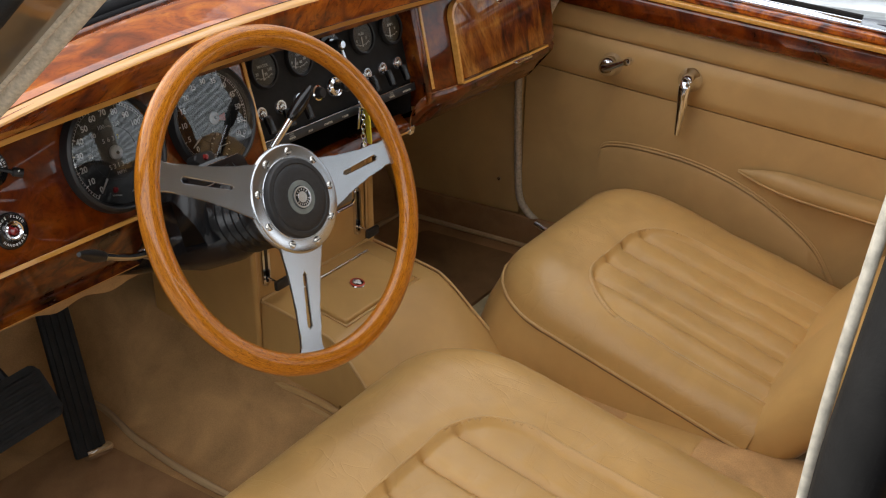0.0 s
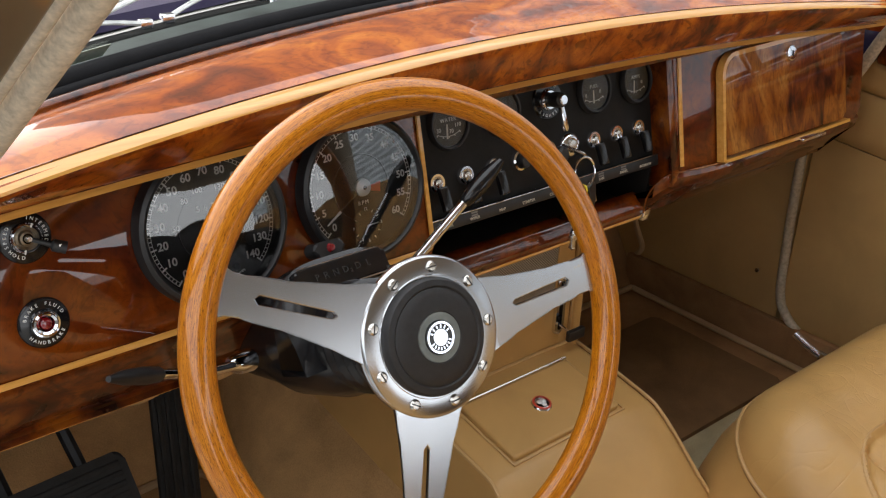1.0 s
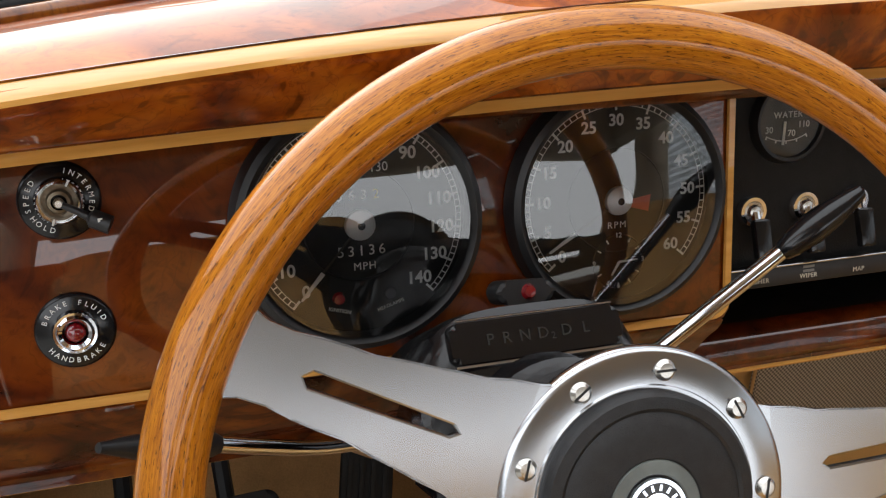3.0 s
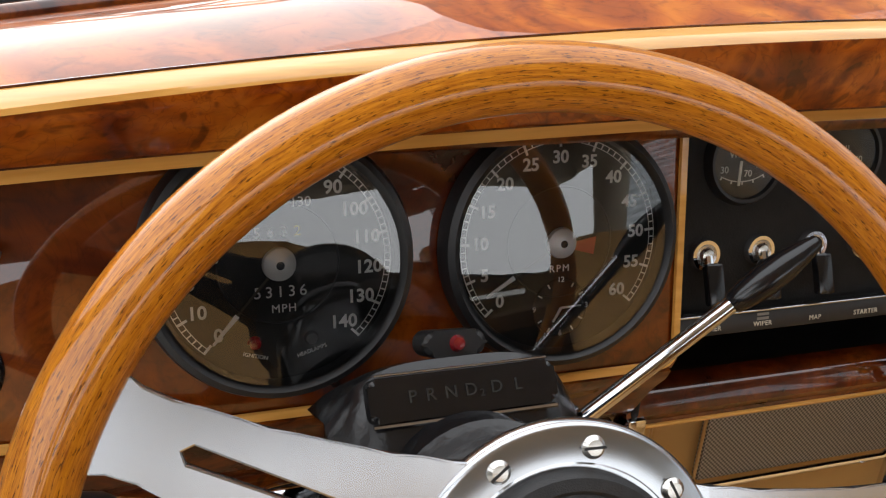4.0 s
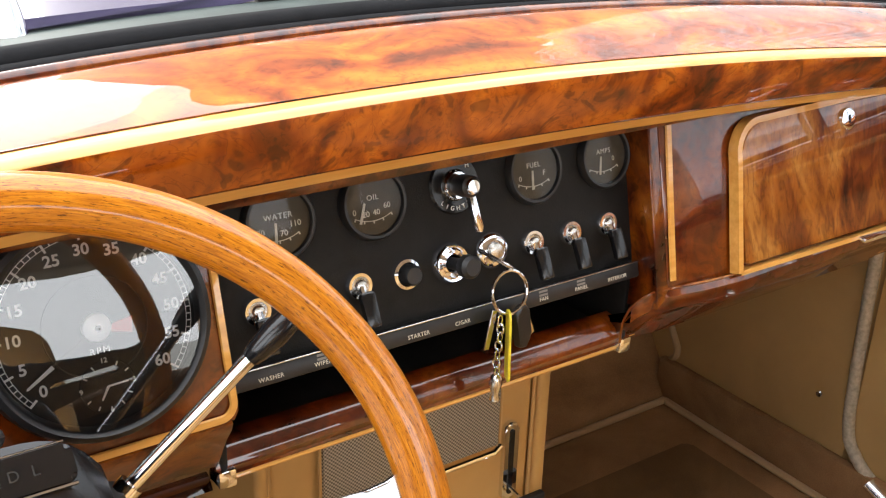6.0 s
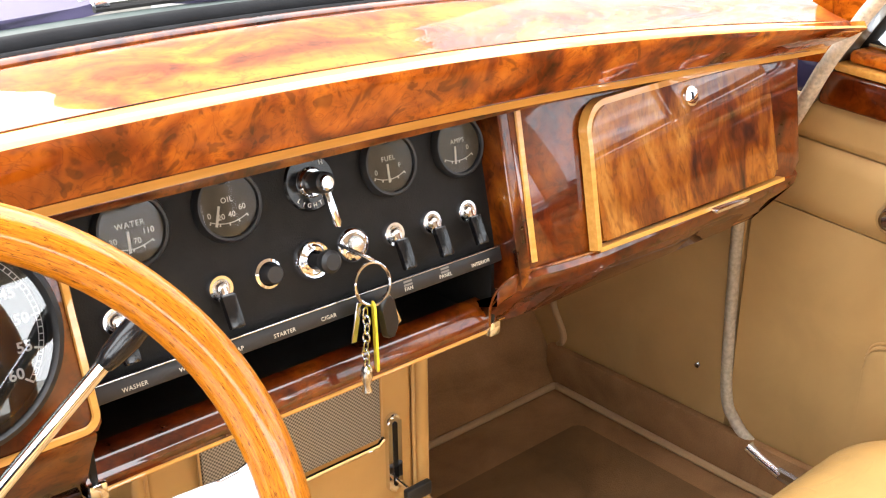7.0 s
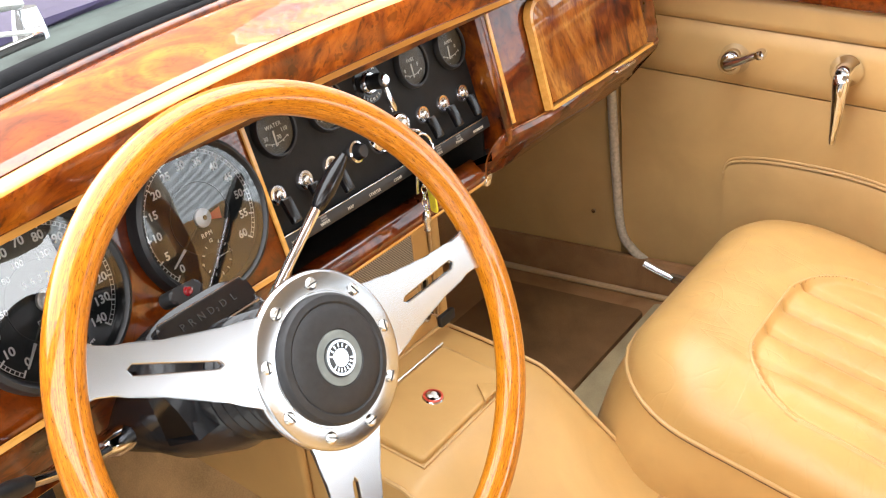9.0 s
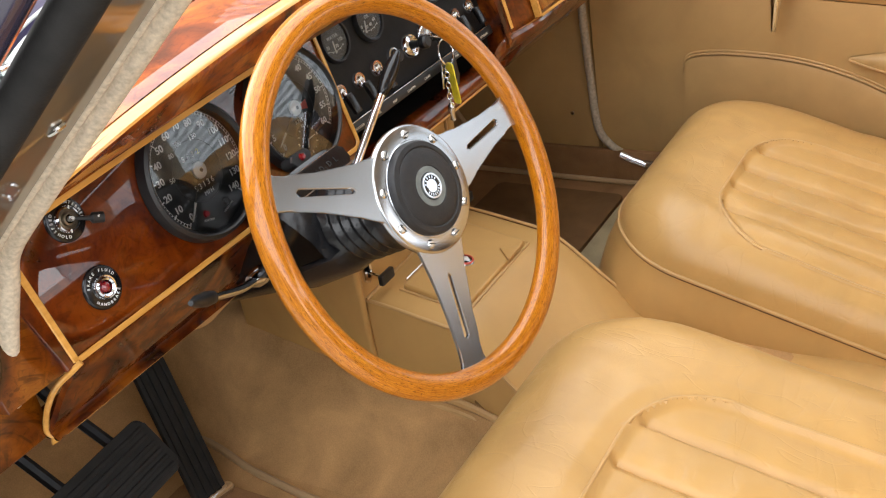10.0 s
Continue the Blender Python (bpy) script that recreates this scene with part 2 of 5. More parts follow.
def merge(a, b):
    me = bpy.data.meshes.new("tmp")
    b.to_mesh(me)
    b.free()
    a.from_mesh(me)
    bpy.data.meshes.remove(me)
    return a


def box(x0, x1, y0, y1, z0, z1, bevel=0.002, seg=2, m=None):
    bm = bmesh.new()
    bmesh.ops.create_cube(bm, size=1)
    for v in bm.verts:
        v.co = Vector((x0 + (v.co.x + 0.5) * (x1 - x0), y0 + (v.co.y + 0.5) * (y1 - y0), z0 + (v.co.z + 0.5) * (z1 - z0)))
    if bevel:
        bmesh.ops.bevel(bm, geom=bm.edges[:], offset=bevel, segments=seg, profile=0.5, affect="EDGES")
    if m is not None:
        bm.transform(m)
    return bm


def slab(outline, n0, n1, bevel=0.002, m=None, seg=2):
    """A plate: outline of (x, y) points, from height n0 to n1, rim bevelled on top."""
    bm = bmesh.new()
    lo = [bm.verts.new((x, y, n0)) for x, y in outline]
    hi = [bm.verts.new((x, y, n1)) for x, y in outline]
    bm.faces.new(lo[::-1])
    top = bm.faces.new(hi)
    k = len(outline)
    for i in range(k):
        bm.faces.new((lo[i], lo[(i + 1) % k], hi[(i + 1) % k], hi[i]))
    if bevel:
        bmesh.ops.bevel(bm, geom=list(top.edges), offset=bevel, segments=seg, profile=0.5, affect="EDGES")
    if m is not None:
        bm.transform(m)
    return bm


def rounded(x0, x1, y0, y1, r, steps=6):
    """Outline of a rounded rectangle; r is one radius or four: low left, low right, high right, high left."""
    rs = r if isinstance(r, (tuple, list)) else (r,) * 4
    out = []
    for (cx, cy, a0), q in zip(((x0, y0, 180), (x1, y0, 270), (x1, y1, 0), (x0, y1, 90)), rs):
        ox = cx + q if cx == x0 else cx - q
        oy = cy + q if cy == y0 else cy - q
        for i in range(steps + 1 if q > 0 else 1):
            a = radians(a0 + 90 * i / steps)
            out.append((ox + q * math.cos(a), oy + q * math.sin(a)) if q > 0 else (cx, cy))
    return out


def lathe(profile, n=48, m=None, closed=False):
    """Turns (radius, height) points round the z axis."""
    bm = bmesh.new()
    rings = []
    for r, h in profile:
        if r < 1e-6:
            rings.append([bm.verts.new((0, 0, h))])
        else:
            rings.append([bm.verts.new((r * math.cos(2 * math.pi * i / n), r * math.sin(2 * math.pi * i / n), h)) for i in range(n)])
    pairs = list(zip(rings, rings[1:])) + ([(rings[-1], rings[0])] if closed else [])
    for a, b in pairs:
        for i in range(n):
            j = (i + 1) % n
            if len(a) == 1 and len(b) == 1:
                continue
            if len(a) == 1:
                bm.faces.new((a[0], b[j], b[i]))
            elif len(b) == 1:
                bm.faces.new((a[i], a[j], b[0]))
            else:
                bm.faces.new((a[i], a[j], b[j], b[i]))
    if m is not None:
        bm.transform(m)
    return bm


def spline(points, steps=8, closed=False):
    """Catmull-Rom through the points."""
    P = [Vector(p) for p in points]
    n = len(P)
    out = []
    for i in range(n if closed else n - 1):
        a, b, c, d = ((P[(i + k) % n] for k in (-1, 0, 1, 2)) if closed else (P[max(i - 1, 0)], P[i], P[i + 1], P[min(i + 2, n - 1)]))
        for s in range(steps):
            t = s / steps
            out.append(0.5 * ((2 * b) + (c - a) * t + (2 * a - 5 * b + 4 * c - d) * t * t + (3 * b - a - 3 * c + d) * t ** 3))
    if not closed:
        out.append(P[-1])
    return out


def tube(points, radius, n=8, closed=False, m=None, flat=1.0):
    """A round bar along points; radius is one number or one for each point."""
    P = [Vector(p) for p in points]
    R = list(radius) if isinstance(radius, (tuple, list)) else [radius] * len(P)
    bm = bmesh.new()
    rings, up = [], None
    for i, p in enumerate(P):
        d = (P[(i + 1) % len(P)] - P[i - 1]) if closed else (P[min(i + 1, len(P) - 1)] - P[max(i - 1, 0)])
        d.normalize()
        if up is None:
            up = Vector((0, 0, 1)) if abs(d.z) < 0.9 else Vector((1, 0, 0))
        side = d.cross(up).normalized()
        up = side.cross(d).normalized()
        rings.append([bm.verts.new(p + R[i] * (math.cos(2 * math.pi * k / n) * side + flat * math.sin(2 * math.pi * k / n) * up)) for k in range(n)])
    for a, b in list(zip(rings, rings[1:])) + ([(rings[-1], rings[0])] if closed else []):
        for k in range(n):
            bm.faces.new((a[k], a[(k + 1) % n], b[(k + 1) % n], b[k]))
    if not closed:
        bm.faces.new(rings[0][::-1])
        bm.faces.new(rings[-1])
    if m is not None:
        bm.transform(m)
    return bm


def skin(rows, closed_u=False, cap=False):
    """A sheet through rows of points."""
    bm = bmesh.new()
    V = [[bm.verts.new(p) for p in row] for row in rows]
    for a, b in zip(V, V[1:]):
        for i in range(len(a) if closed_u else len(a) - 1):
            j = (i + 1) % len(a)
            bm.faces.new((a[i], a[j], b[j], b[i]))
    if cap:
        bm.faces.new(V[0][::-1])
        bm.faces.new(V[-1])
    return bm


def thick_sheet(rows, t, inward=(0, 1, -1)):
    """A closed plate whose face runs through rows of points, with thickness t on the inward side."""
    P = [[Vector(p) for p in r] for r in rows]
    w = Vector(inward)
    Q = []
    for i, r in enumerate(P):
        out = []
        for j, p in enumerate(r):
            du = P[min(i + 1, len(P) - 1)][j] - P[max(i - 1, 0)][j]
            dv = r[min(j + 1, len(r) - 1)] - r[max(j - 1, 0)]
            n = du.cross(dv).normalized()
            out.append(p + n * (t if n.dot(w) > 0 else -t))
        Q.append(out)
    return skin([list(r) + q[::-1] for r, q in zip(P, Q)], True, True)


def letters(text, size, m, name, material, parent, spacing=1.0, depth=0.0002, label="", bold=0.0):
    c = bpy.data.curves.new("text", "FONT")
    c.body, c.size, c.extrude, c.align_x, c.align_y = text, size, depth, "CENTER", "CENTER"
    c.space_character, c.resolution_u, c.offset = spacing, 3, size * bold
    tmp = bpy.data.objects.new("text", c)
    me = bpy.data.meshes.new_from_object(tmp)
    bpy.data.objects.remove(tmp)
    bpy.data.curves.remove(c)
    me.transform(m)
    me.name = name
    me.materials.clear()
    me.materials.append(material)
    ob = new(name, me)
    ob.parent = parent
    return tagged(ob, label)


# Frames of the leaning boards: x along the dash, y up the board, z out to the driver.
S, K = 0.2425, 0.9701


def board(x, z, y0, z0, out=0.0):
    y = y0 + 0.25 * (z - z0)
    o = Vector((x, y, z)) + out * Vector((0, -K, S))
    return Matrix(((1, 0, 0, o.x), (0, S, -K, o.y), (0, K, S, o.z), (0, 0, 0, 1)))


def on_board(x, z, out=0.0):
    return board(x, z, -0.043, 0.525, out)


def on_panel(x, z, out=0.0):
    return board(x, z, 0.0, 0.572, out)



# ---- shell of the car ----
DOOR_X = 0.74


def shear(bm, k=0.09):
    for v in bm.verts:
        v.co.z += k * v.co.y
    return bm


solo("floor", box(-0.74, 0.0, -1.95, 0.40, -0.04, 0.0, 0), CARPET, "brown carpet on the driver's floor", "floor", kind="structure")
# passenger half of the same carpet, its shade carried by the darker copy
solo("floor_passenger", box(0.0, 0.76, -1.95, 0.40, -0.04, 0.0, 0), CARPET_MID, "brown carpet on the passenger's floor, darkened for its shade", "floor", kind="structure")
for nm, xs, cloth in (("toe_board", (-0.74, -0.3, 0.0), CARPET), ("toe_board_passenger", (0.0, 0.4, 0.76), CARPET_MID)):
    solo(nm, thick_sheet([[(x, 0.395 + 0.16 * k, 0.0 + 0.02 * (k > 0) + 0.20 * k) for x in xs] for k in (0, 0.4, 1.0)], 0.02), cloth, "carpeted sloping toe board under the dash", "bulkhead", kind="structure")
# shade deep in the footwell is put into the bulkhead's colour
solo("bulkhead", box(-0.74, 0.76, 0.52, 0.56, 0.15, 0.645, 0), CARPET_DARK, "carpeted bulkhead behind the dash, darkened for its shade", "bulkhead", kind="structure")
solo("kick_panel", box(0.745, 0.79, 0.075, 0.55, -0.02, 0.66, 0.003), LEATHER_DOOR, "tan leathercloth kick panel in the footwell", "kick panel", kind="structure")
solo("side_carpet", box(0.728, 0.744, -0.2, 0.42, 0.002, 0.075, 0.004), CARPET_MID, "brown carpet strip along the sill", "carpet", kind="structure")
solo("wall_left", box(-0.80, -0.74, 0.02, 0.56, -0.04, 0.62, 0.004), CARPET_DARK, "trimmed footwell side, darkened for its shade", "wall", kind="structure")
solo("wall_right", box(0.79, 0.83, -1.95, 0.56, -0.04, 0.60, 0), BODY_PAINT, "dark painted outer body side", "wall", kind="structure")
solo("hinge_post", box(0.76, 0.83, 0.005, 0.10, 0.50, 0.645, 0.006), BODY_PAINT, "dark painted door hinge post", "post", kind="structure")
# unseen; thickened inwards so that no sky mirrors in the driver's board
solo("wall_left_rear", box(-0.80, -0.62, -1.95, -1.10, -0.04, 0.70, 0.01), CARPET_DARK, "unseen rear side wall, darkened for the cabin's shade", "wall", kind="structure")
solo("sill_left", box(-0.82, -0.74, -1.03, 0.02, -0.04, 0.03, 0.006), BODY_PAINT, "dark painted door sill", "sill", kind="structure")
# unseen rear wall: the cabin's shade is put into its dark colour
solo("wall_rear", box(-0.80, 0.80, -2.0, -1.95, -0.04, 0.49, 0), CARPET_DARK, "unseen rear seat wall, darkened for the cabin's shade", "wall", kind="structure")
solo("ceiling", box(-0.66, 0.66, -2.0, -0.46, 1.15, 1.19, 0.01), HEADLINER, "beige cloth headlining", "ceiling", kind="structure")
solo("cant_rail_left", box(-0.74, -0.62, -2.0, -0.90, 0.985, 1.13, 0.02), HEADLINER, "beige trimmed roof rail", "roof rail", kind="structure")
solo("cant_rail_right", box(0.62, 0.74, -2.0, -0.50, 0.985, 1.13, 0.02), HEADLINER, "beige trimmed roof rail", "roof rail", kind="structure")
solo("rear_header", box(-0.66, 0.66, -2.02, -1.85, 0.95, 1.16, 0.02), HEADLINER, "beige trimmed rear window header", "header", kind="structure")
# unseen shelf, coloured dark for the shade at the cabin's rear
solo("rear_shelf", box(-0.74, 0.74, -1.98, -1.60, 0.44, 0.49, 0.01), CARPET_DARK, "unseen rear parcel shelf, darkened for the cabin's shade", "shelf", kind="structure")
for nm, pts, r in (("rear_pillar_left", [(-0.80, -1.95, 0.55), (-0.74, -1.75, 1.10)], 0.07), ("rear_pillar_right", [(0.82, -1.95, 0.55), (0.76, -1.75, 1.10)], 0.07),
                   ("centre_pillar_right", [(0.77, -0.93, 0.55), (0.66, -0.97, 1.12)], 0.05)):
    solo(nm, tube(pts, r, 12), HEADLINER, "beige trimmed roof pillar", "pillar", kind="structure")
# centre pillar by the open driver's door, with its woven edging
bp = thing("centre_pillar_left", "dark painted door pillar with a pale woven edging", "pillar", kind="structure")
part("post", tube(spline([(-0.785, -0.993, 0.0), (-0.785, -0.991, 0.45), (-0.780, -0.993, 0.7), (-0.758, -1.002, 0.9), (-0.69, -1.018, 1.12)], 5), 0.045, 14), BODY_PAINT, bp, "dark painted post")
part("edging", tube(spline([(-0.740, -0.905, 0.0), (-0.740, -0.905, 0.45), (-0.738, -0.908, 0.688), (-0.738, -0.920, 0.85), (-0.67, -0.94, 1.10)], 8), 0.0031, 10), EDGING, bp, "pale woven door edging")
part("rubber_lip", tube(spline([(-0.757, -0.930, 0.0), (-0.757, -0.926, 0.45), (-0.754, -0.929, 0.68), (-0.751, -0.938, 0.8), (-0.69, -0.965, 1.10)], 8), 0.017, 10), RUBBER, bp)

# front pillars with cloth rolls
ROLL_LEFT = [(-0.703, 0.0, 0.50), (-0.697, -0.030, 0.575), (-0.690, -0.050, 0.625), (-0.687, -0.066, 0.657), (-0.6820, -0.1135, 0.70), (-0.6605, -0.2292, 0.80), (-0.6390, -0.3445, 0.90), (-0.6175, -0.460, 1.0), (-0.596, -0.575, 1.10)]
ROLL_RIGHT = [(0.714, 0.035, 0.50), (0.713, -0.002, 0.5735), (0.711, -0.029, 0.631), (0.709, -0.056, 0.674), (0.705, -0.088, 0.72), (0.690, -0.18, 0.82), (0.655, -0.34, 0.97), (0.615, -0.50, 1.10)]
PILLAR_PAINT = speckled("bronze_brown_paint", (0.14, 0.105, 0.062), 0.35, 12, 0.02, coat=1.0, spec=0.4)
ROLL_CLOTH = speckled("pale_beige_cloth", (0.58, 0.49, 0.37), 0.9, 220, 0.15)


def pillar(sign, name):
    ob = thing(name, "bronze-brown windscreen pillar with a pale cloth roll", "pillar", kind="structure")
    pts = ROLL_RIGHT if sign > 0 else ROLL_LEFT
    # roll radius, fold offset and radius, inner and outer edge of the trim, rubber, frame and bright edge
    rr, fo, fr, t0, t1, ru, fm, ce = (0.0096, 0.0112, 0.0034, 0.010, 0.056, 0.070, 0.097, 0.088) if sign > 0 else (0.0086, 0.0132, 0.0040, 0.014, 0.076, 0.092, 0.120, 0.078)
    part("cloth_roll", tube(spline(pts, 6), rr, 14), ROLL_CLOTH, ob, "pale beige cloth draught roll")
    part("cloth_fold", tube(spline([(x + sign * fo, y + 0.003, z + 0.002) for x, y, z in pts], 6), fr, 10), ROLL_CLOTH, ob, "flat fold of the cloth roll")
    part("trim", thick_sheet([[(p.x + sign * t0, p.y + 0.004, p.z), (p.x + sign * 0.5 * (t0 + t1), p.y - 0.001, p.z + 0.002), (p.x + sign * t1, p.y - 0.004, p.z + 0.004)] for p in spline(pts, 4)], 0.010, (0, 1, 1)), PILLAR_PAINT, ob, "smooth bronze-brown pillar trim")
    if sign > 0:
        part("inner_moulding", thick_sheet([[(p.x - 0.006, p.y + 0.006, p.z), (p.x - 0.012, p.y + 0.032, p.z), (p.x - 0.018, p.y + 0.060, p.z + 0.004)] for p in spline(pts, 3)[6:]], 0.006, (1, 0, 0)), BURL, ob, "burl walnut pillar moulding")
    part("outer_rubber", tube(spline([(x + sign * ru, y + 0.004, z + 0.005) for x, y, z in pts], 4), 0.0140, 10), RUBBER, ob)
    part("outer_frame", tube(spline([(x + sign * fm, y + 0.03, z + 0.02) for x, y, z in pts], 4), 0.02, 10), BODY_PAINT, ob)
    part("chrome_edge", tube(spline([(x + sign * ce, y + (0.002 if sign > 0 else -0.006), z + 0.010) for x, y, z in pts], 4), 0.0032 if sign > 0 else 0.0016, 8), CHROME, ob, "thin chrome edge")
    return ob


pillar(-1, "front_pillar_left")
pillar(1, "front_pillar_right")
solo("visor_clip", tube(spline([(-0.700, -0.203, 0.780), (-0.703, -0.208, 0.782), (-0.709, -0.208, 0.781), (-0.712, -0.203, 0.779)], 4), 0.0024, 8), STEEL, "small dull metal clip on the pillar trim", "clip")

# ---- passenger door ----
door = thing("passenger_door", "closed car door trimmed in padded tan leathercloth with a burl waist rail", "door")


def door_skin(z0, z1, bulge, name, material, y0=-0.95, y1=0.068, label=""):
    rows = []
    for i in range(25):
        y = y0 + (y1 - y0) * i / 24
        row = []
        for j in range(9):
            v = j / 8
            z = z0 + (z1 - z0) * v
            row.append((DOOR_X + 0.008 - bulge * (1 - abs(2 * v - 1) ** 6), y, z + 0.09 * y))
        rows.append(row)
    bm = thick_sheet(rows, 0.012, (1, 0, 0))
    return part(name, bm, material, door, label)


part("core", shear(box(0.757, 0.79, -0.95, 0.066, 0.05, 0.575, 0.002)), LEATHER_DOOR, door)
door_skin(0.06, 0.427, 0.006, "lower_panel", LEATHER_DOOR)
door_skin(0.429, 0.522, 0.008, "middle_panel", LEATHER_DOOR)
door_skin(0.524, 0.577, 0.008, "upper_panel", LEATHER_DOOR)
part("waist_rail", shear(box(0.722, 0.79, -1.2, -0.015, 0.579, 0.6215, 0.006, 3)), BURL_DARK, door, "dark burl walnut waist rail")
part("rail_inlay", shear(box(0.724, 0.79, -1.2, -0.03, 0.622, 0.632, 0.003, 2)), INLAY, door, "pale inlay along the waist rail")
part("rail_cap", shear(box(0.735, 0.80, -1.2, -0.04, 0.6325, 0.648, 0.006, 3)), BURL, door, "walnut window capping")
part("window_channel", shear(box(0.758, 0.806, -1.2, -0.05, 0.6485, 0.656, 0.003)), CHROME, door, "chrome window channel")
qf = [(0.772, -0.60, 0.600), (0.772, -0.25, 0.6305), (0.772, -0.19, 0.636), (0.772, -0.125, 0.644), (0.772, -0.0995, 0.657), (0.772, -0.0877, 0.676), (0.770, -0.088, 0.700), (0.763, -0.115, 0.735), (0.745, -0.20, 0.82), (0.70, -0.35, 0.97), (0.67, -0.45, 1.06)]
part("quarterlight_frame", tube(spline(qf, 6), 0.010, 10), CHROME, door, "chrome window frame")
part("quarterlight_seal", tube(spline([(x + 0.002, y - 0.013 if z > 0.65 else y, z + 0.003 if z > 0.65 else z + 0.011) for x, y, z in qf], 6), 0.006, 8), RUBBER, door)
part("window_post", tube([(0.772, -0.300, 0.632), (0.757, -0.325, 0.76), (0.715, -0.36, 0.96)], 0.011, 10, flat=0.6), BLACK_SATIN, door, "black quarterlight post")
part("post_edge", tube([(0.764, -0.314, 0.634), (0.749, -0.339, 0.76), (0.707, -0.374, 0.96)], 0.004, 8), CHROME, door)
part("quarterlight_catch", tube(spline([(0.762, -0.262, 0.680), (0.752, -0.285, 0.692), (0.754, -0.305, 0.705)], 4), 0.005, 8), CHROME, door, "small chrome catch")
for yy in (-0.085, -0.105):
    part("rail_screw", lathe([(0, 0.002), (0.004, 0.001), (0.005, 0)], 12, Matrix.Translation((0.748, yy, 0.6495 + 0.09 * yy))), STEEL, door)
# map pocket
pk = [(-0.12, 0.262), (-0.135, 0.284), (-0.20, 0.292), (-0.304, 0.286), (-0.385, 0.270), (-0.461, 0.243), (-0.535, 0.203), (-0.596, 0.155), (-0.640, 0.09)]
pk3 = spline([(0.7405, y, z) for y, z in pk], 8)
part("pocket_panel", skin([[(0.7355 - 0.004 * k, p.y, p.z - 0.003 - (p.z - 0.06) * q) for p in pk3] for k, q in ((0, 0), (1, 0.06), (1, 0.5), (0, 1.0))]), LEATHER_DOOR, door, "raised map pocket panel")
part("pocket_piping", tube(pk3, 0.0028, 8), PIPING, door, "tan piping")
part("pocket_piping", tube([p + Vector((0.0005, 0.0, 0.006)) for p in pk3], 0.0022, 8), PIPING, door)
# armrest
arm_rows = []
for i in range(21):
    u = i / 20
    y = -0.425 - 0.34 * u
    zc = 0.290 - 0.02 * u + 0.09 * (y + 0.43) * 0.4
    hgt = 0.024 * math.sin(min(1, u * 2.8 + 0.06) * math.pi / 2)
    dep = 0.030 * math.sin(min(1, u * 1.8 + 0.05) * math.pi / 2)
    arm_rows.append([(0.738 - dep * max(0.0, math.cos(a)) ** 0.8, y, zc + hgt * math.sin(a)) for a in [(-90 + 18 * k) * math.pi / 180 for k in range(11)]])
part("armrest", skin(arm_rows, False, False), LEATHER_DOOR, door, "padded tan armrest")
part("armrest_piping", tube([Vector(r[3]) for r in arm_rows], 0.0025, 8), PIPING, door)
# window winder
wd = part("window_winder", lathe([(0, 0.034), (0.012, 0.033), (0.019, 0.026), (0.021, 0.012), (0.025, 0.0)], 24, pose(0.738, -0.134, 0.462, 0, -90, 0)), CHROME, door, "chrome window winder")
part("crank", tube([(0.708, -0.134, 0.462), (0.702, -0.156, 0.470), (0.698, -0.189, 0.486)], [0.014, 0.011, 0.008], 12, flat=0.7), CHROME, wd)
part("knob", lathe([(0, 0.026), (0.007, 0.025), (0.009, 0.016), (0.0075, 0.006), (0.0055, 0.0)], 16, pose(0.702, -0.192, 0.488, 0, -90, 0)), CHROME, wd)
dh = part("door_handle", lathe([(0, 0.034), (0.010, 0.033), (0.0165, 0.025), (0.017, 0.014), (0.024, 0.005), (0.025, 0.0)], 24, pose(0.738, -0.306, 0.457, 0, -90, 0)), CHROME, door, "chrome pull-down door handle")
part("lever", tube(spline([(0.712, -0.306, 0.455), (0.706, -0.306, 0.44), (0.706, -0.304, 0.40), (0.712, -0.298, 0.348)], 4), [0.013, 0.0135, 0.0135, 0.013, 0.0125, 0.012, 0.011, 0.0105, 0.0095, 0.0085, 0.007, 0.006, 0.0045], 12, flat=0.75), CHROME, dh)
# door seal and sill clip
seal = thing("door_seal", "pale beige cloth draught seal round the door", "door seal")
sp = spline([(0.739, 0.088, 0.60), (0.739, 0.084, 0.38), (0.738, 0.078, 0.22), (0.738, 0.071, 0.125), (0.738, 0.052, 0.09), (0.738, 0.02, 0.066), (0.738, -0.04, 0.042), (0.738, -0.2, 0.03), (0.738, -0.6, 0.012)], 6)
part("cloth_bead", tube(sp, 0.0085, 10), SEAL, seal)
part("chrome_clip", tube([(0.729, 0.020, 0.068), (0.729, -0.005, 0.058), (0.729, -0.035, 0.049)], 0.0115, 10, flat=0.75), CHROME, seal, "chrome clip")
part("sill_strip", tube([(0.729, -0.03, 0.050), (0.729, -0.3, 0.030), (0.729, -0.6, 0.008)], 0.010, 8), ALLOY, seal, "bright alloy sill strip")
solo("trim_screw", lathe([(0, 0.003), (0.004, 0.002), (0.005, 0)], 12, pose(0.745, 0.13, 0.148, 0, -90, 0)), CHROME, "small chrome trim screw in the kick panel", "screw")

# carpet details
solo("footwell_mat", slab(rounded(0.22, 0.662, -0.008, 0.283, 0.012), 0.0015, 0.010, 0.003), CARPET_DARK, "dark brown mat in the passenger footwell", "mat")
solo("underlay", slab(rounded(0.21, 0.70, -0.40, -0.012, 0.004), 0.0005, 0.006, 0.002), KHAKI, "khaki underlay felt beside the passenger mat", "underlay")
bind = thing("carpet_binding", "tan leathercloth binding along the carpet edges", "binding")
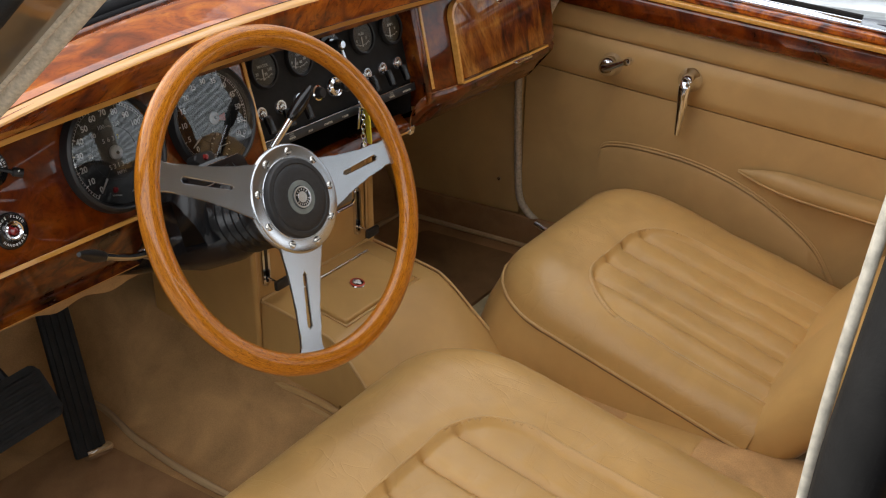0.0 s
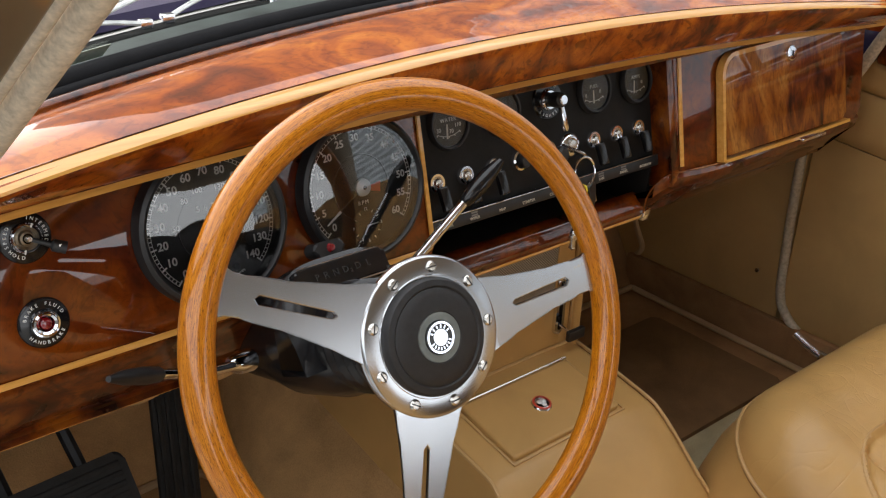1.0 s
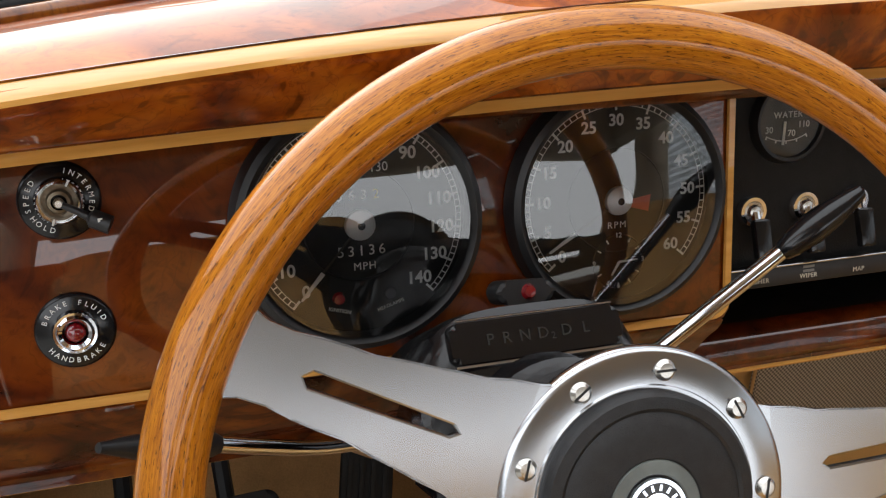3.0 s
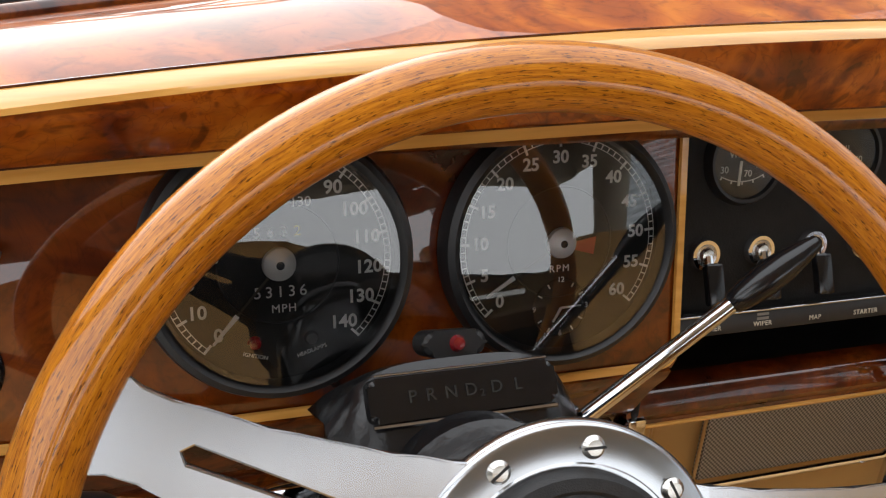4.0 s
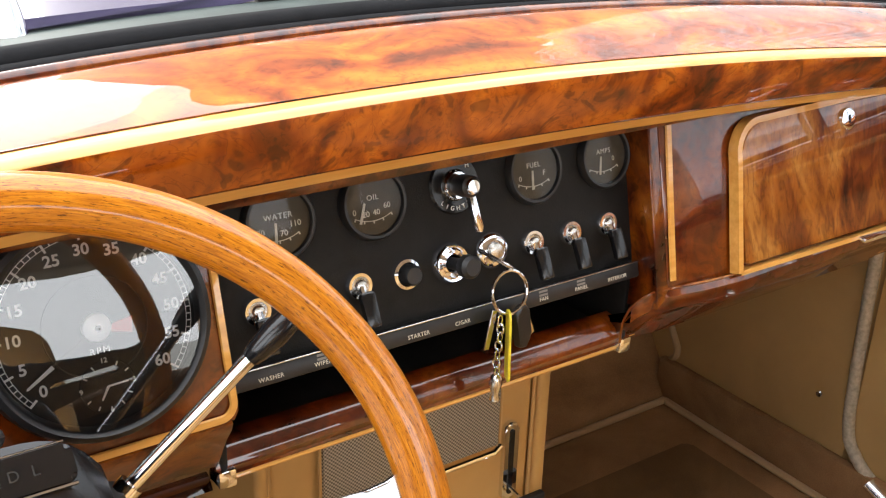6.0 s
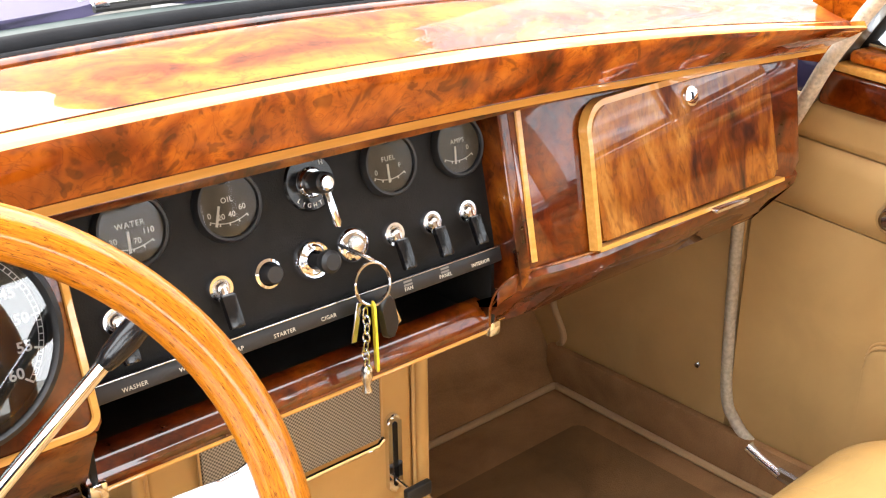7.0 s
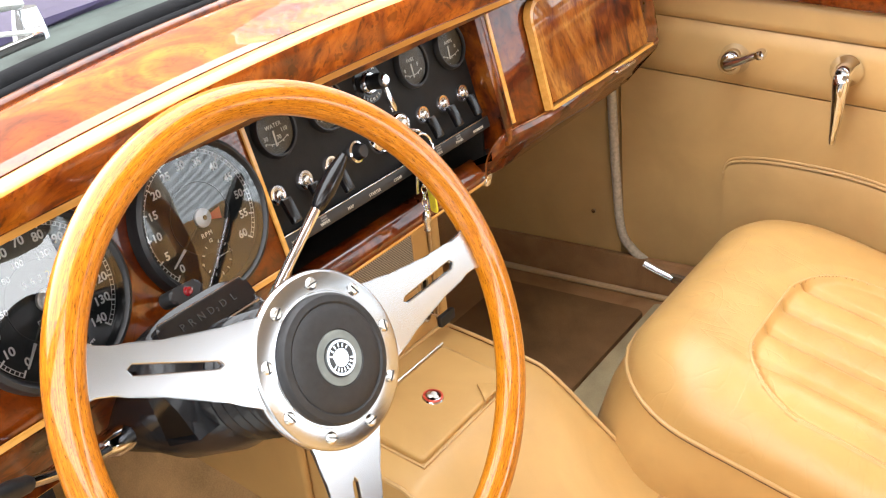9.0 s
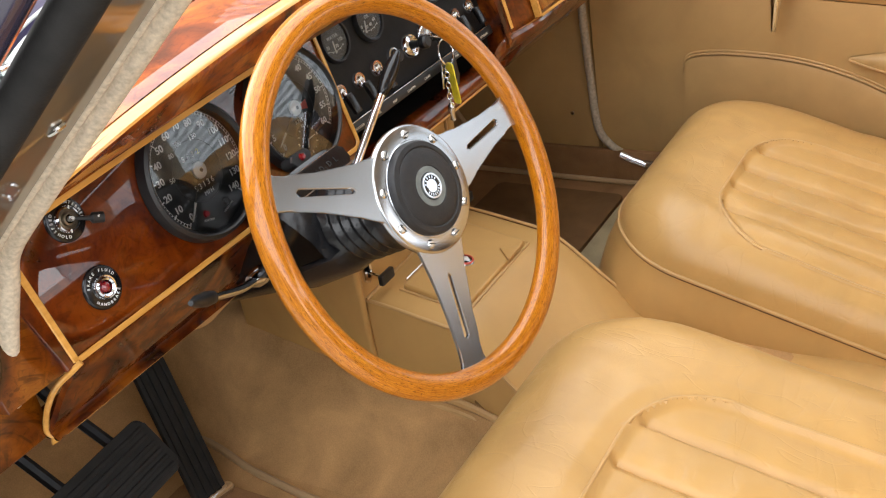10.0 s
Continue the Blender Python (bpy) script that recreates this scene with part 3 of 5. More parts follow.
for pts in ([(0.722, -0.2, 0.008), (0.722, 0.1, 0.006), (0.722, 0.39, 0.008)], [(0.722, 0.392, 0.008), (0.5, 0.392, 0.008), (0.18, 0.392, 0.01)],
            [(0.742, 0.392, 0.01), (0.742, 0.41, 0.06), (0.742, 0.395, 0.095), (0.742, 0.425, 0.16), (0.742, 0.44, 0.3)],
            [(-0.70, 0.392, 0.008), (-0.45, 0.392, 0.008), (-0.275, 0.375, 0.008), (-0.298, 0.2, 0.006), (-0.315, 0.05, 0.006), (-0.320, -0.25, 0.006)]):
    part("strip", tube(spline(pts, 6), 0.006, 8), BINDING, bind)
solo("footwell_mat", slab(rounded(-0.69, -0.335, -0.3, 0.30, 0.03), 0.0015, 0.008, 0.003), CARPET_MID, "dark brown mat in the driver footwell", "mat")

up = []
for i in range(31):
    x = -0.60 + 0.29 * i / 30
    drop = 0.362 - 0.004 * math.sin(x * 31) - 0.003 * math.sin(x * 77) + 0.022 * max(0.0, min(1.0, (-0.48 - x) / 0.08))
    up.append([(x, 0.062, 0.4405), (x, 0.075, 0.428), (x, 0.090 + 0.003 * math.sin(x * 60), 0.5 * (0.428 + drop)), (x, 0.098, drop)])
solo("under_dash_panel", thick_sheet(up, 0.004, (0, 1, 0)), CARPET, "tan felt panel with a ragged edge hanging under the dash", "panel")
CLOTH = leather_material("pale_crumpled_cloth", (0.55, 0.54, 0.52), 0.9)
cl_rows = []
for i in range(15):
    row = []
    for j in range(11):
        x, y = 0.000 + 0.045 * j / 10, -0.700 + 0.070 * i / 14
        edge = min(i, 14 - i, j * 1.4, (10 - j) * 1.4) / 4
        row.append((x, y, 0.075 + 0.018 * min(1.0, edge) * (0.6 + 0.8 * noise.noise(Vector((x * 45, y * 45, 2.7)))) - 0.004))
    cl_rows.append(row)
solo("crumpled_cloth", thick_sheet(cl_rows, 0.002, (0, 0, -1)), CLOTH, "crumpled pale cloth on the tunnel between the seats", "cloth")
for nm, x0, x1 in (("front_wing_left", -0.90, -0.86), ("front_wing_right", 0.86, 0.90)):
    solo(nm, shear(box(x0, x1, 0.20, 2.1, -0.36, 0.615, 0.01), -0.06), BODY_PAINT, "dark painted front wing under the bonnet", "wing", kind="structure")
solo("nose_panel", box(-0.86, 0.86, 2.05, 2.1, -0.36, 0.40, 0.01), BODY_PAINT, "dark painted panel under the bonnet edge", "panel", kind="structure")
solo("roof_panel", box(-0.70, 0.70, -2.03, -0.44, 1.192, 1.215, 0.01), BODY_PAINT, "dark painted roof panel over the headlining", "roof", kind="structure")
for nm, x0, x1 in (("rocker_left", -0.82, -0.70), ("rocker_right", 0.70, 0.83)):
    solo(nm, box(x0, x1, -1.95, 0.56, -0.36, -0.042, 0.01), BODY_PAINT, "dark painted lower body side", "sill", kind="structure")

# ---- tunnel and console ----
tun = []
for y, top, half in ((0.52, 0.20, 0.16), (0.30, 0.17, 0.155), (0.10, 0.13, 0.15), (-0.10, 0.10, 0.15), (-0.5, 0.07, 0.15), (-1.9, 0.07, 0.15)):
    tun.append([(0.01 + s, y, z) for s, z in ((-half - 0.145, 0.001), (-half - 0.10, 0.02), (-half - 0.03, top * 0.8), (-half + 0.03, top), (half - 0.03, top), (half + 0.03, top * 0.8), (half + 0.05, 0.02), (half + 0.06, 0.001))])
solo("tunnel", skin([spline(r, 4) for r in tun]), CARPET, "brown carpeted transmission tunnel", "tunnel", kind="structure")
console = thing("centre_console", "tan leather-covered centre console between the footwells", "console")
part("front_panel", box(-0.135, 0.150, 0.062, 0.11, 0.10, 0.448, 0.006, 3), LEATHER, console, "tan leather front panel")
for x0, x1 in ((-0.150, -0.137), (0.152, 0.168)):
    part("side_fillet", box(x0, x1, 0.055, 0.30, 0.06, 0.448, 0.006, 3), LEATHER, console)
part("seam", tube([(0.149, 0.060, 0.24), (0.149, 0.060, 0.446)], 0.002, 8), PIPING, console)
part("seam", tube([(-0.136, 0.060, 0.24), (-0.136, 0.060, 0.446)], 0.002, 8), PIPING, console)
prof = [(0.062, 0.240), (0.02, 0.2345), (-0.03, 0.2255), (-0.078, 0.2165), (-0.098, 0.209), (-0.13, 0.186), (-0.19, 0.135), (-0.25, 0.095), (-0.34, 0.075), (-0.6, 0.07)]
rows = []
for p in spline([(0, y, z) for y, z in prof], 5):
    drop = 0.13 if p.y > -0.1 else 0.10
    a, b = -0.135, 0.165
    if p.y < -0.08:
        a -= 0.02 * min(1, (-0.08 - p.y) / 0.12)
    rows.append([(a - 0.004, p.y, max(0.012, p.z - drop)), (a, p.y, max(0.015, p.z - 0.018)), (a + 0.004, p.y, p.z - 0.006), (a + 0.016, p.y, p.z), (a + 0.08, p.y, p.z + 0.002), (b - 0.08, p.y, p.z + 0.002), (b - 0.020, p.y, p.z), (b - 0.004, p.y, p.z - 0.008), (b, p.y, max(0.015, p.z - 0.022)), (b + 0.012, p.y, max(0.012, p.z - drop))])
part("top_cover", skin(rows), LEATHER, console, "tan leather console top")
part("piping", tube([Vector(r[2]) + Vector((-0.001, 0, 0.004)) for r in rows], 0.0026, 8), PIPING, console)
part("piping", tube([Vector(r[7]) + Vector((0.001, 0, 0.004)) for r in rows], 0.0026, 8), PIPING, console)
part("piping", tube([(-0.134, 0.058, 0.2405), (0.165, 0.058, 0.2405)], 0.0026, 8), PIPING, console)
part("base_rail", tube(spline([(-0.150, 0.20, 0.10), (-0.150, 0.06, 0.104), (-0.150, -0.08, 0.10), (-0.155, -0.20, 0.07), (-0.16, -0.4, 0.03)], 5), 0.006, 8), PIPING, console, "tan piped edge")
part("base_rail", tube(spline([(-0.158, 0.20, 0.088), (-0.158, 0.06, 0.092), (-0.158, -0.08, 0.088), (-0.163, -0.20, 0.058), (-0.168, -0.4, 0.018)], 5), 0.0045, 8), PIPING, console)
LID = Matrix.Translation((0.008, -0.026, 0.2262)) @ Matrix.Rotation(radians(10.5), 4, "X")
lid = part("ashtray_lid", slab(rounded(-0.097, 0.095, -0.053, 0.052, 0.006, 3), 0.0, 0.009, 0.0035, LID, 3), LEATHER, console, "hinged tan leather ashtray lid")
part("lid_border", tube([(-0.101, 0.054, 0.002), (-0.101, -0.057, 0.002), (0.099, -0.057, 0.002), (0.099, 0.054, 0.002)], 0.0022, 8, False, LID), PIPING, lid, "tan piping round the lid")
part("hinge", tube([(-0.086, 0.052, 0.0105), (0.095, 0.052, 0.0105)], 0.0019, 8, False, LID), STEEL, lid, "thin steel hinge rod")
part("pull_tab", slab([(0.030, -0.056), (0.072, -0.056), (0.070, -0.050), (0.052, -0.030)], 0.009, 0.013, 0.001, LID), LEATHER, lid, "folded leather pull tab")
em = part("emblem", lathe([(0, 0.0032), (0.008, 0.0030), (0.012, 0.0022), (0.014, 0.0)], 28, LID @ Matrix.Translation((0.0, 0.001, 0.009))), CHROME, lid, "round red and silver emblem")
part("red_ring", lathe([(0.0102, 0.0036), (0.0128, 0.0026), (0.0128, 0.002), (0.0102, 0.003)], 28, LID @ Matrix.Translation((0.0, 0.001, 0.009)), True), RED_PAINT, em)
for k, (ex, ey, er) in enumerate(((-0.003, 0.002, 0.0042), (0.003, 0.001, 0.0046), (0.000, -0.004, 0.0040))):
    part("relief", lathe([(0, 0.0018), (er * 0.6, 0.0014), (er, 0.0)], 16, LID @ Matrix.Translation((ex, ey + 0.001, 0.0118))), SATIN_SILVER, em)
# speaker grille
GRILLE = speckled("grey_speaker_mesh", (0.36, 0.335, 0.28), 0.55, 300, 0.6, 0.4)
gr_t, gr_b = nodes_of(GRILLE)
ck = gr_t.nodes.new("ShaderNodeTexChecker")
ck.inputs["Scale"].default_value = 520
ck.inputs["Color1"].default_value, ck.inputs["Color2"].default_value = (0.48, 0.44, 0.37, 1), (0.14, 0.125, 0.10, 1)
gr_t.links.new(coords(gr_t), ck.inputs["Vector"])
gr_t.links.new(ck.outputs[0], gr_b.inputs["Base Color"])
sg = thing("speaker_grille", "grey wire-mesh speaker grille with a bright lower edge", "speaker grille")
part("mesh", box(-0.088, 0.103, 0.053, 0.0625, 0.334, 0.444, 0.002), GRILLE, sg, "fine grey mesh")
part("trim", tube([(-0.088, 0.050, 0.330), (0.096, 0.050, 0.330), (0.104, 0.050, 0.336)], 0.0028, 8), CHROME, sg, "bright lower trim")
part("side_line", tube([(0.105, 0.055, 0.336), (0.105, 0.055, 0.44)], 0.0015, 8), PIPING, sg)
part("side_line", tube([(-0.090, 0.055, 0.336), (-0.090, 0.055, 0.44)], 0.0015, 8), PIPING, sg)
# heater levers
for xx in (0.122, -0.118):
    hl = thing("heater_lever", "upright chrome heater slide with a black lever", "heater control", Matrix.Translation((xx, 0.060, 0.306)), "heater levers")
    part("slot_plate", slab(rounded(-0.0085, 0.0085, -0.046, 0.046, 0.0084), 0.0, 0.006, 0.003, pose(0, 0.002, 0, 90, 0, 0)), CHROME, hl, "rounded chrome slot plate")
    part("slot", slab(rounded(-0.0028, 0.0028, -0.038, 0.038, 0.0027), 0.0061, 0.0068, 0, pose(0, 0.002, 0, 90, 0, 0)), BLACK_GLOSS, hl)
    part("lever", tube([(0, -0.004, -0.030), (0.002, -0.022, -0.034)], 0.0022, 8), CHROME, hl)
    part("paddle", box(-0.006, 0.026, -0.030, -0.022, -0.046, -0.030, 0.002), BLACK_SATIN, hl, "black paddle")

# ---- seats ----


def seat_height(x, d, W, L, roll, wi, di, xi=0.0):
    """Height of the cushion above its piping, at x from the middle and d behind the front."""
    e = min(W - abs(x), d)
    cx, cy = max(0.0, abs(x) - (W - 0.14)), max(0.0, 0.14 - d)
    if cx > 0 and cy > 0:
        e = 0.14 - math.hypot(cx, cy)
    e = max(0.0, e)
    z = roll * math.sqrt(max(0.0, 1 - (1 - min(1.0, e / 0.095)) ** 2))
    ri = min(0.105, wi)
    full = x
    x = x - xi
    gx, gy = max(0.0, abs(x) - (wi - ri)), max(0.0, di + ri - d)
    s = ri - math.hypot(gx, gy) if (gx > 0 or gy > 0) else ri
    if s > 0:
        k = min(1.0, s / 0.012)
        k = k * k * (3 - 2 * k)
        z -= 0.015 * k
        pitch = 2 * wi / 5
        q = (x + wi) / pitch
        g = abs(q - round(q)) * pitch
        z += k * (0.0075 * (1 - math.exp(-(g / 0.005) ** 2)) + 0.003 * math.sin(math.pi * min(1.0, 2 * g / pitch) / 2) - 0.003)
    elif s > -0.025:
        z -= 0.004 * (1 + s / 0.025)
    x = full
    wr = noise.noise(Vector((x * 9, d * 9, 1.3))) * 0.004 + noise.noise(Vector((x * 30, d * 30, 4.1))) * 0.0012
    if s > 0:
        # soft cross creases in the fluted panel
        wr += noise.noise(Vector((x * 16, d * 55, 7.7))) * 0.0011 * min(1.0, s / 0.02)
    return z + wr * min(1.0, e / 0.03)


def make_seat(name, label, m, depth_below, W=0.272, L=0.58, roll=0.078, wi=0.195, di=0.16, back=0.62, xi=0.0, hide=LEATHER, slim=1.0):
    seat = thing(name, label, "car seat", m)
    N, M = 150, 130
    rows = []
    for j in range(M + 1):
        d = L * (j / M) ** 1.15
        w = W if d >= 0.14 else W - 0.14 + math.sqrt(max(0.0, 0.14 ** 2 - (0.14 - d) ** 2))
        rows.append([(w * (2 * i / N - 1), -d) for i in range(N + 1)])
    top = [[(x, y, seat_height(x, -y, W, L, roll, wi, di, xi)) for x, y in r] for r in rows]
    part("cushion", skin(top), hide, seat, "tan leather cushion with a fluted centre")
    edge = [Vector(r[0]) for r in top][::-1] + [Vector(p) for p in top[0][1:-1]] + [Vector(r[-1]) for r in top]
    edge = [Vector((p.x, p.y, 0)) for p in edge]
    skirt = [[(p.x * (1 + 0.04 * math.sin(k * math.pi) + 0.09 * k), p.y + 0.01 * math.sin(k * math.pi), -depth_below * k) for p in edge] for k in (0, 0.1, 0.3, 0.6, 0.9, 1.0)]
    part("side_facing", skin([[(x, y, z + 0.004 * math.sin(z * 90)) for x, y, z in r] for r in skirt]), LEATHER, seat, "tan leather side facing")
    part("piping", tube([(p.x * 1.004, p.y + 0.001, 0.001) for p in edge[::4]], 0.0028, 8), PIPING, seat, "tan piping")
    part("seam", tube([(p.x * 1.003, p.y + 0.0004, -0.0034) for p in edge[::4]], 0.0011, 6), SEAM, seat, "dark stitched seam")
    ri = min(0.105, wi)
    path = [(-wi, -(L * (1 - k / 12)) - (di + ri) * (k / 12)) for k in range(12)]
    for k in range(0, 13):
        a = math.pi - k / 12 * math.pi / 2
        path.append((-(wi - ri) + ri * math.cos(a), -(di + ri) + ri * math.sin(a)))
    path += [(-x, y) for x, y in path[::-1]]
    part("inset_piping", tube([(x + xi, y, seat_height(x * 1.025 + xi, -(y + 0.04 * max(0.0, y + di + ri)), W, L, roll, wi, di, xi) + 0.0012) for x, y in path], 0.0022, 8), PIPING, seat, "tan piping round the fluted centre")
    bk = []
    for j in range(31):
        v = j / 30
        z = -0.03 + back * v
        w = slim * (W - 0.004) * (1 - 0.10 * v ** 3) * (1 if v < 0.9 else math.sqrt(max(0.02, 1 - ((v - 0.9) / 0.1) ** 2)) * 0.3 + 0.7)
        bk.append([(w * math.cos(a) - (1 - slim) * W, -L + 0.055 - 0.36 * z - 0.07 + 0.075 * math.copysign(abs(math.sin(a)) ** 0.6, math.sin(a)) * (1 if v < 0.93 else 0.6) - 0.02 * (1 - abs(math.cos(a))) * (math.sin(a) > 0), z) for a in [k * math.pi / 24 for k in range(48)]])
    part("backrest", skin(bk, True, True), LEATHER, seat, "tan leather backrest")
    part("seat_base", box(-W + 0.04, W - 0.04, -L + 0.05, -0.05, -0.16, -0.10, 0.01), BLACK_SATIN, seat, "dark seat base")
    return seat


make_seat("passenger_seat", "tan leather front seat with a fluted centre panel", Matrix.Translation((0.426, -0.168, 0.205)) @ Matrix.Rotation(radians(16), 4, "X"), 0.19, W=0.275, L=0.515, wi=0.170, di=0.143, back=0.74, xi=-0.058, hide=LEATHER_WORN)
make_seat("driver_seat", "creased tan leather seat with a fluted centre panel", Matrix.Translation((-0.370, -0.247, 0.235)) @ Matrix.Rotation(radians(11.5), 4, "X"), 0.17, W=0.302, wi=0.175, di=0.148, back=0.70, slim=0.89, xi=-0.028, hide=LEATHER_WORN)
for x0 in (0.20, 0.63, -0.61, -0.18):
    solo("seat_runner", box(x0, x0 + 0.03, -0.75, -0.14, 0.001, 0.05, 0.004), STEEL, "grey steel seat runner on the floor", "seat runner", "seat runners")

# ---- pedals ----
ac = thing("accelerator_pedal", "long ribbed black rubber accelerator pedal", "pedal", pose(-0.370, 0.247, 0.150, 68, 6, -6))
part("pad", box(-0.027, 0.027, -0.125, 0.125, -0.012, 0.0, 0.004), RUBBER, ac)
for k in range(4):
    part("rib", box(-0.021 + 0.012 * k, -0.015 + 0.012 * k, -0.115, 0.12, -0.001, 0.003, 0.001), RUBBER, ac)
part("hinge", lathe([(0, -0.022), (0.010, -0.022), (0.010, 0.020), (0.005, 0.026), (0, 0.026)], 16, pose(0.012, -0.124, -0.006, 0, 90, 0)), CHROME, ac, "bright hinge pin")
part("rod", tube([(0.012, 0.10, -0.01), (0.02, 0.16, -0.06)], 0.004, 8), STEEL, ac)
br = thing("brake_pedal", "broad ribbed black rubber brake pedal", "pedal", pose(-0.548, 0.155, 0.218, 52, 0, 4))
part("pad", slab(rounded(-0.085, 0.085, -0.042, 0.042, 0.012), -0.014, 0.0, 0.004), RUBBER, br)
for k in range(6):
    part("rib", box(-0.076, 0.076, -0.035 + 0.012 * k, -0.029 + 0.012 * k, -0.001, 0.003, 0.001), RUBBER, br)
for xx in (-0.045, 0.04):
    part("arm", tube([(xx, 0.03, -0.012), (xx + 0.004, 0.13, -0.05), (xx + 0.01, 0.26, -0.06)], 0.008, 8), BLACK_SATIN, br, "black pedal arm")

# ---- windscreen and outside ----


def base_line(x, dy=0.0, dz=0.0):
    return (x, 0.076 + 0.04 * x - 0.19 * x * x + dy, 0.740 - 0.007 * x - 0.07 * x * x + dz)


ws = thing("windscreen", "curved windscreen in a black rubber seal", "windscreen", kind="structure")
LX = [-0.66 + 1.32 * i / 40 for i in range(41)]
part("rubber_seal", tube([base_line(x, 0.026, 0.011) for x in LX], 0.0112, 12), SEAL_RUBBER, ws, "thick black rubber seal")
part("inner_lip", tube([base_line(x, 0.012, 0.008) for x in LX], 0.006, 10), SEAL_RUBBER, ws)
pane = part("pane", skin([[(x * (1 - 0.08 * v), 0.122 - 0.20 * x * x - (0.56 - 0.10 * x * x) * v, 0.752 - 0.07 * x * x + 0.42 * v) for x in LX] for v in (0, 0.25, 0.5, 0.75, 1.0)]), GLASS, ws, "clear glass")
facing(pane, (0, -1, -1))
part("header", tube([(x * 0.93, -0.445 - 0.10 * x * x, 1.165 - 0.07 * x * x) for x in LX], 0.022, 12), HEADLINER, ws, "beige cloth header rail")
CAR_PAINT = mat("lilac_blue_body_paint", (0.060, 0.048, 0.105), 0.35, coat=0.6, spec=0.3)
solo("bonnet", thick_sheet([[(x, 0.262 - 0.20 * x * x + v, 0.744 - 0.05 * v * v - 0.06 * x * x * (1 + 0.5 * v) + 0.01 * math.exp(-(x / 0.05) ** 2)) for x in [-0.92 + 1.84 * i / 30 for i in range(31)]] for v in (0.0, 0.1, 0.25, 0.5, 0.8, 1.2, 1.6, 2.0)], 0.01, (0, 0, -1)), CAR_PAINT, "dark violet-blue painted bonnet outside the windscreen", "bonnet")
# green tint of the glass edge is put into the scuttle's own colour
SCUTTLE = speckled("tinted_grey_green", (0.045, 0.058, 0.052), 0.5, 30, 0.05, spec=0.25)
solo("scuttle", thick_sheet([[(x, 0.108 - 0.19 * x * x + 0.04 * x + v, 0.741 - 0.08 * x * x - 0.02 * v) for x in [-0.70 + 1.40 * i / 30 for i in range(31)]] for v in (0.0, 0.04, 0.08, 0.12, 0.152)], 0.008, (0, 0, -1)), SCUTTLE, "grey-green scuttle panel under the wipers", "scuttle")
WIPER_GREY = speckled("matt_silver_paint", (0.62, 0.64, 0.62), 0.4, 90, 0.03, metal=0.3)
for x0, x1 in ((-0.565, -0.275), (-0.10, 0.205)):
    wp = thing("wiper", "silver-grey windscreen wiper resting at the base of the glass", "wiper", None, "wipers")
    span = x1 - x0

    def along(k, dy, dz):
        return Vector(base_line(x0 + span * k, dy, dz))
    part("blade", tube([along(k / 10, 0.052, 0.026) for k in range(10)], 0.0028, 8), RUBBER, wp, "black rubber blade")
    part("blade_rail", tube([along(k / 10, 0.053, 0.030) for k in range(10)], 0.0018, 8), STEEL, wp)
    for k0, k1 in ((0.0, 0.42), (0.48, 0.88)):
        part("yoke", tube(spline([along(k0 + 0.02, 0.053, 0.032), along(0.5 * (k0 + k1), 0.056, 0.043), along(k1, 0.053, 0.032)], 5), 0.0030, 8, flat=0.7), WIPER_GREY, wp)
        for k in (k0 + 0.02, k1):
            part("clamp", box(-0.006, 0.006, -0.004, 0.004, -0.004, 0.005, 0.0012, 2, Matrix.Translation(along(k, 0.053, 0.031))), CHROME, wp)
    part("bridge", tube(spline([along(0.20, 0.057, 0.042), along(0.45, 0.060, 0.054), along(0.68, 0.057, 0.042)], 5), 0.0032, 8, flat=0.7), WIPER_GREY, wp)
    part("arm", tube([along(0.42, 0.075, 0.052), along(0.58, 0.090, 0.056), along(0.68, 0.098, 0.057), along(0.85, 0.105, 0.053), along(0.97, 0.108, 0.046)], [0.0026, 0.0040, 0.0075, 0.0110, 0.0095], 10, flat=0.55), WIPER_GREY, wp, "tapered silver-grey arm")
    part("rod", tube(spline([along(0.0, 0.080, 0.030), along(0.22, 0.078, 0.044), along(0.46, 0.076, 0.053)], 5), 0.0020, 8), WIPER_GREY, wp)
    part("spring_pin", lathe([(0, 0.004), (0.003, 0.003), (0.0035, 0.0)], 14, Matrix.Translation(along(0.90, 0.098, 0.060))), CHROME, wp)
    part("pivot", lathe([(0, 0.030), (0.011, 0.028), (0.014, 0.016), (0.017, 0.0)], 20, Matrix.Translation(along(1.0, 0.110, 0.012))), CHROME, wp, "chrome pivot cap")

# licence strip on the inside of the glass
STICKER = speckled("pale_green_film", (0.50, 0.56, 0.48), 0.5, 60, 0.02)
stk = thing("windscreen_sticker", "pale green number strip stuck along the foot of the windscreen", "sticker")


def on_glass(x, v, lift=0.002):
    return Vector((x * (1 - 0.08 * v), 0.122 - 0.20 * x * x - (0.56 - 0.10 * x * x) * v - 0.6 * lift, 0.752 - 0.07 * x * x + 0.42 * v - 0.8 * lift))


part("film", thick_sheet([[on_glass(-0.655 + 0.165 * k / 8, v) for v in (0.018, 0.035, 0.052)] for k in range(9)], 0.0006, (0, 1, 1)), STICKER, stk)
for k in range(6):
    x = -0.622 + 0.0085 * k
    part("number_bar", thick_sheet([[on_glass(x + d, v, 0.0030) for v in (0.027, 0.043)] for d in (0.0, 0.0045)], 0.0004, (0, 1, 1)), GREY_PAINT, stk)
# round mirror on the passenger door, outside the quarterlight
mir = thing("door_mirror", "round chrome-rimmed mirror on the outside of the passenger door", "mirror", look((0.905, -0.062, 0.672), (1.6, 0.75, 0.60)))
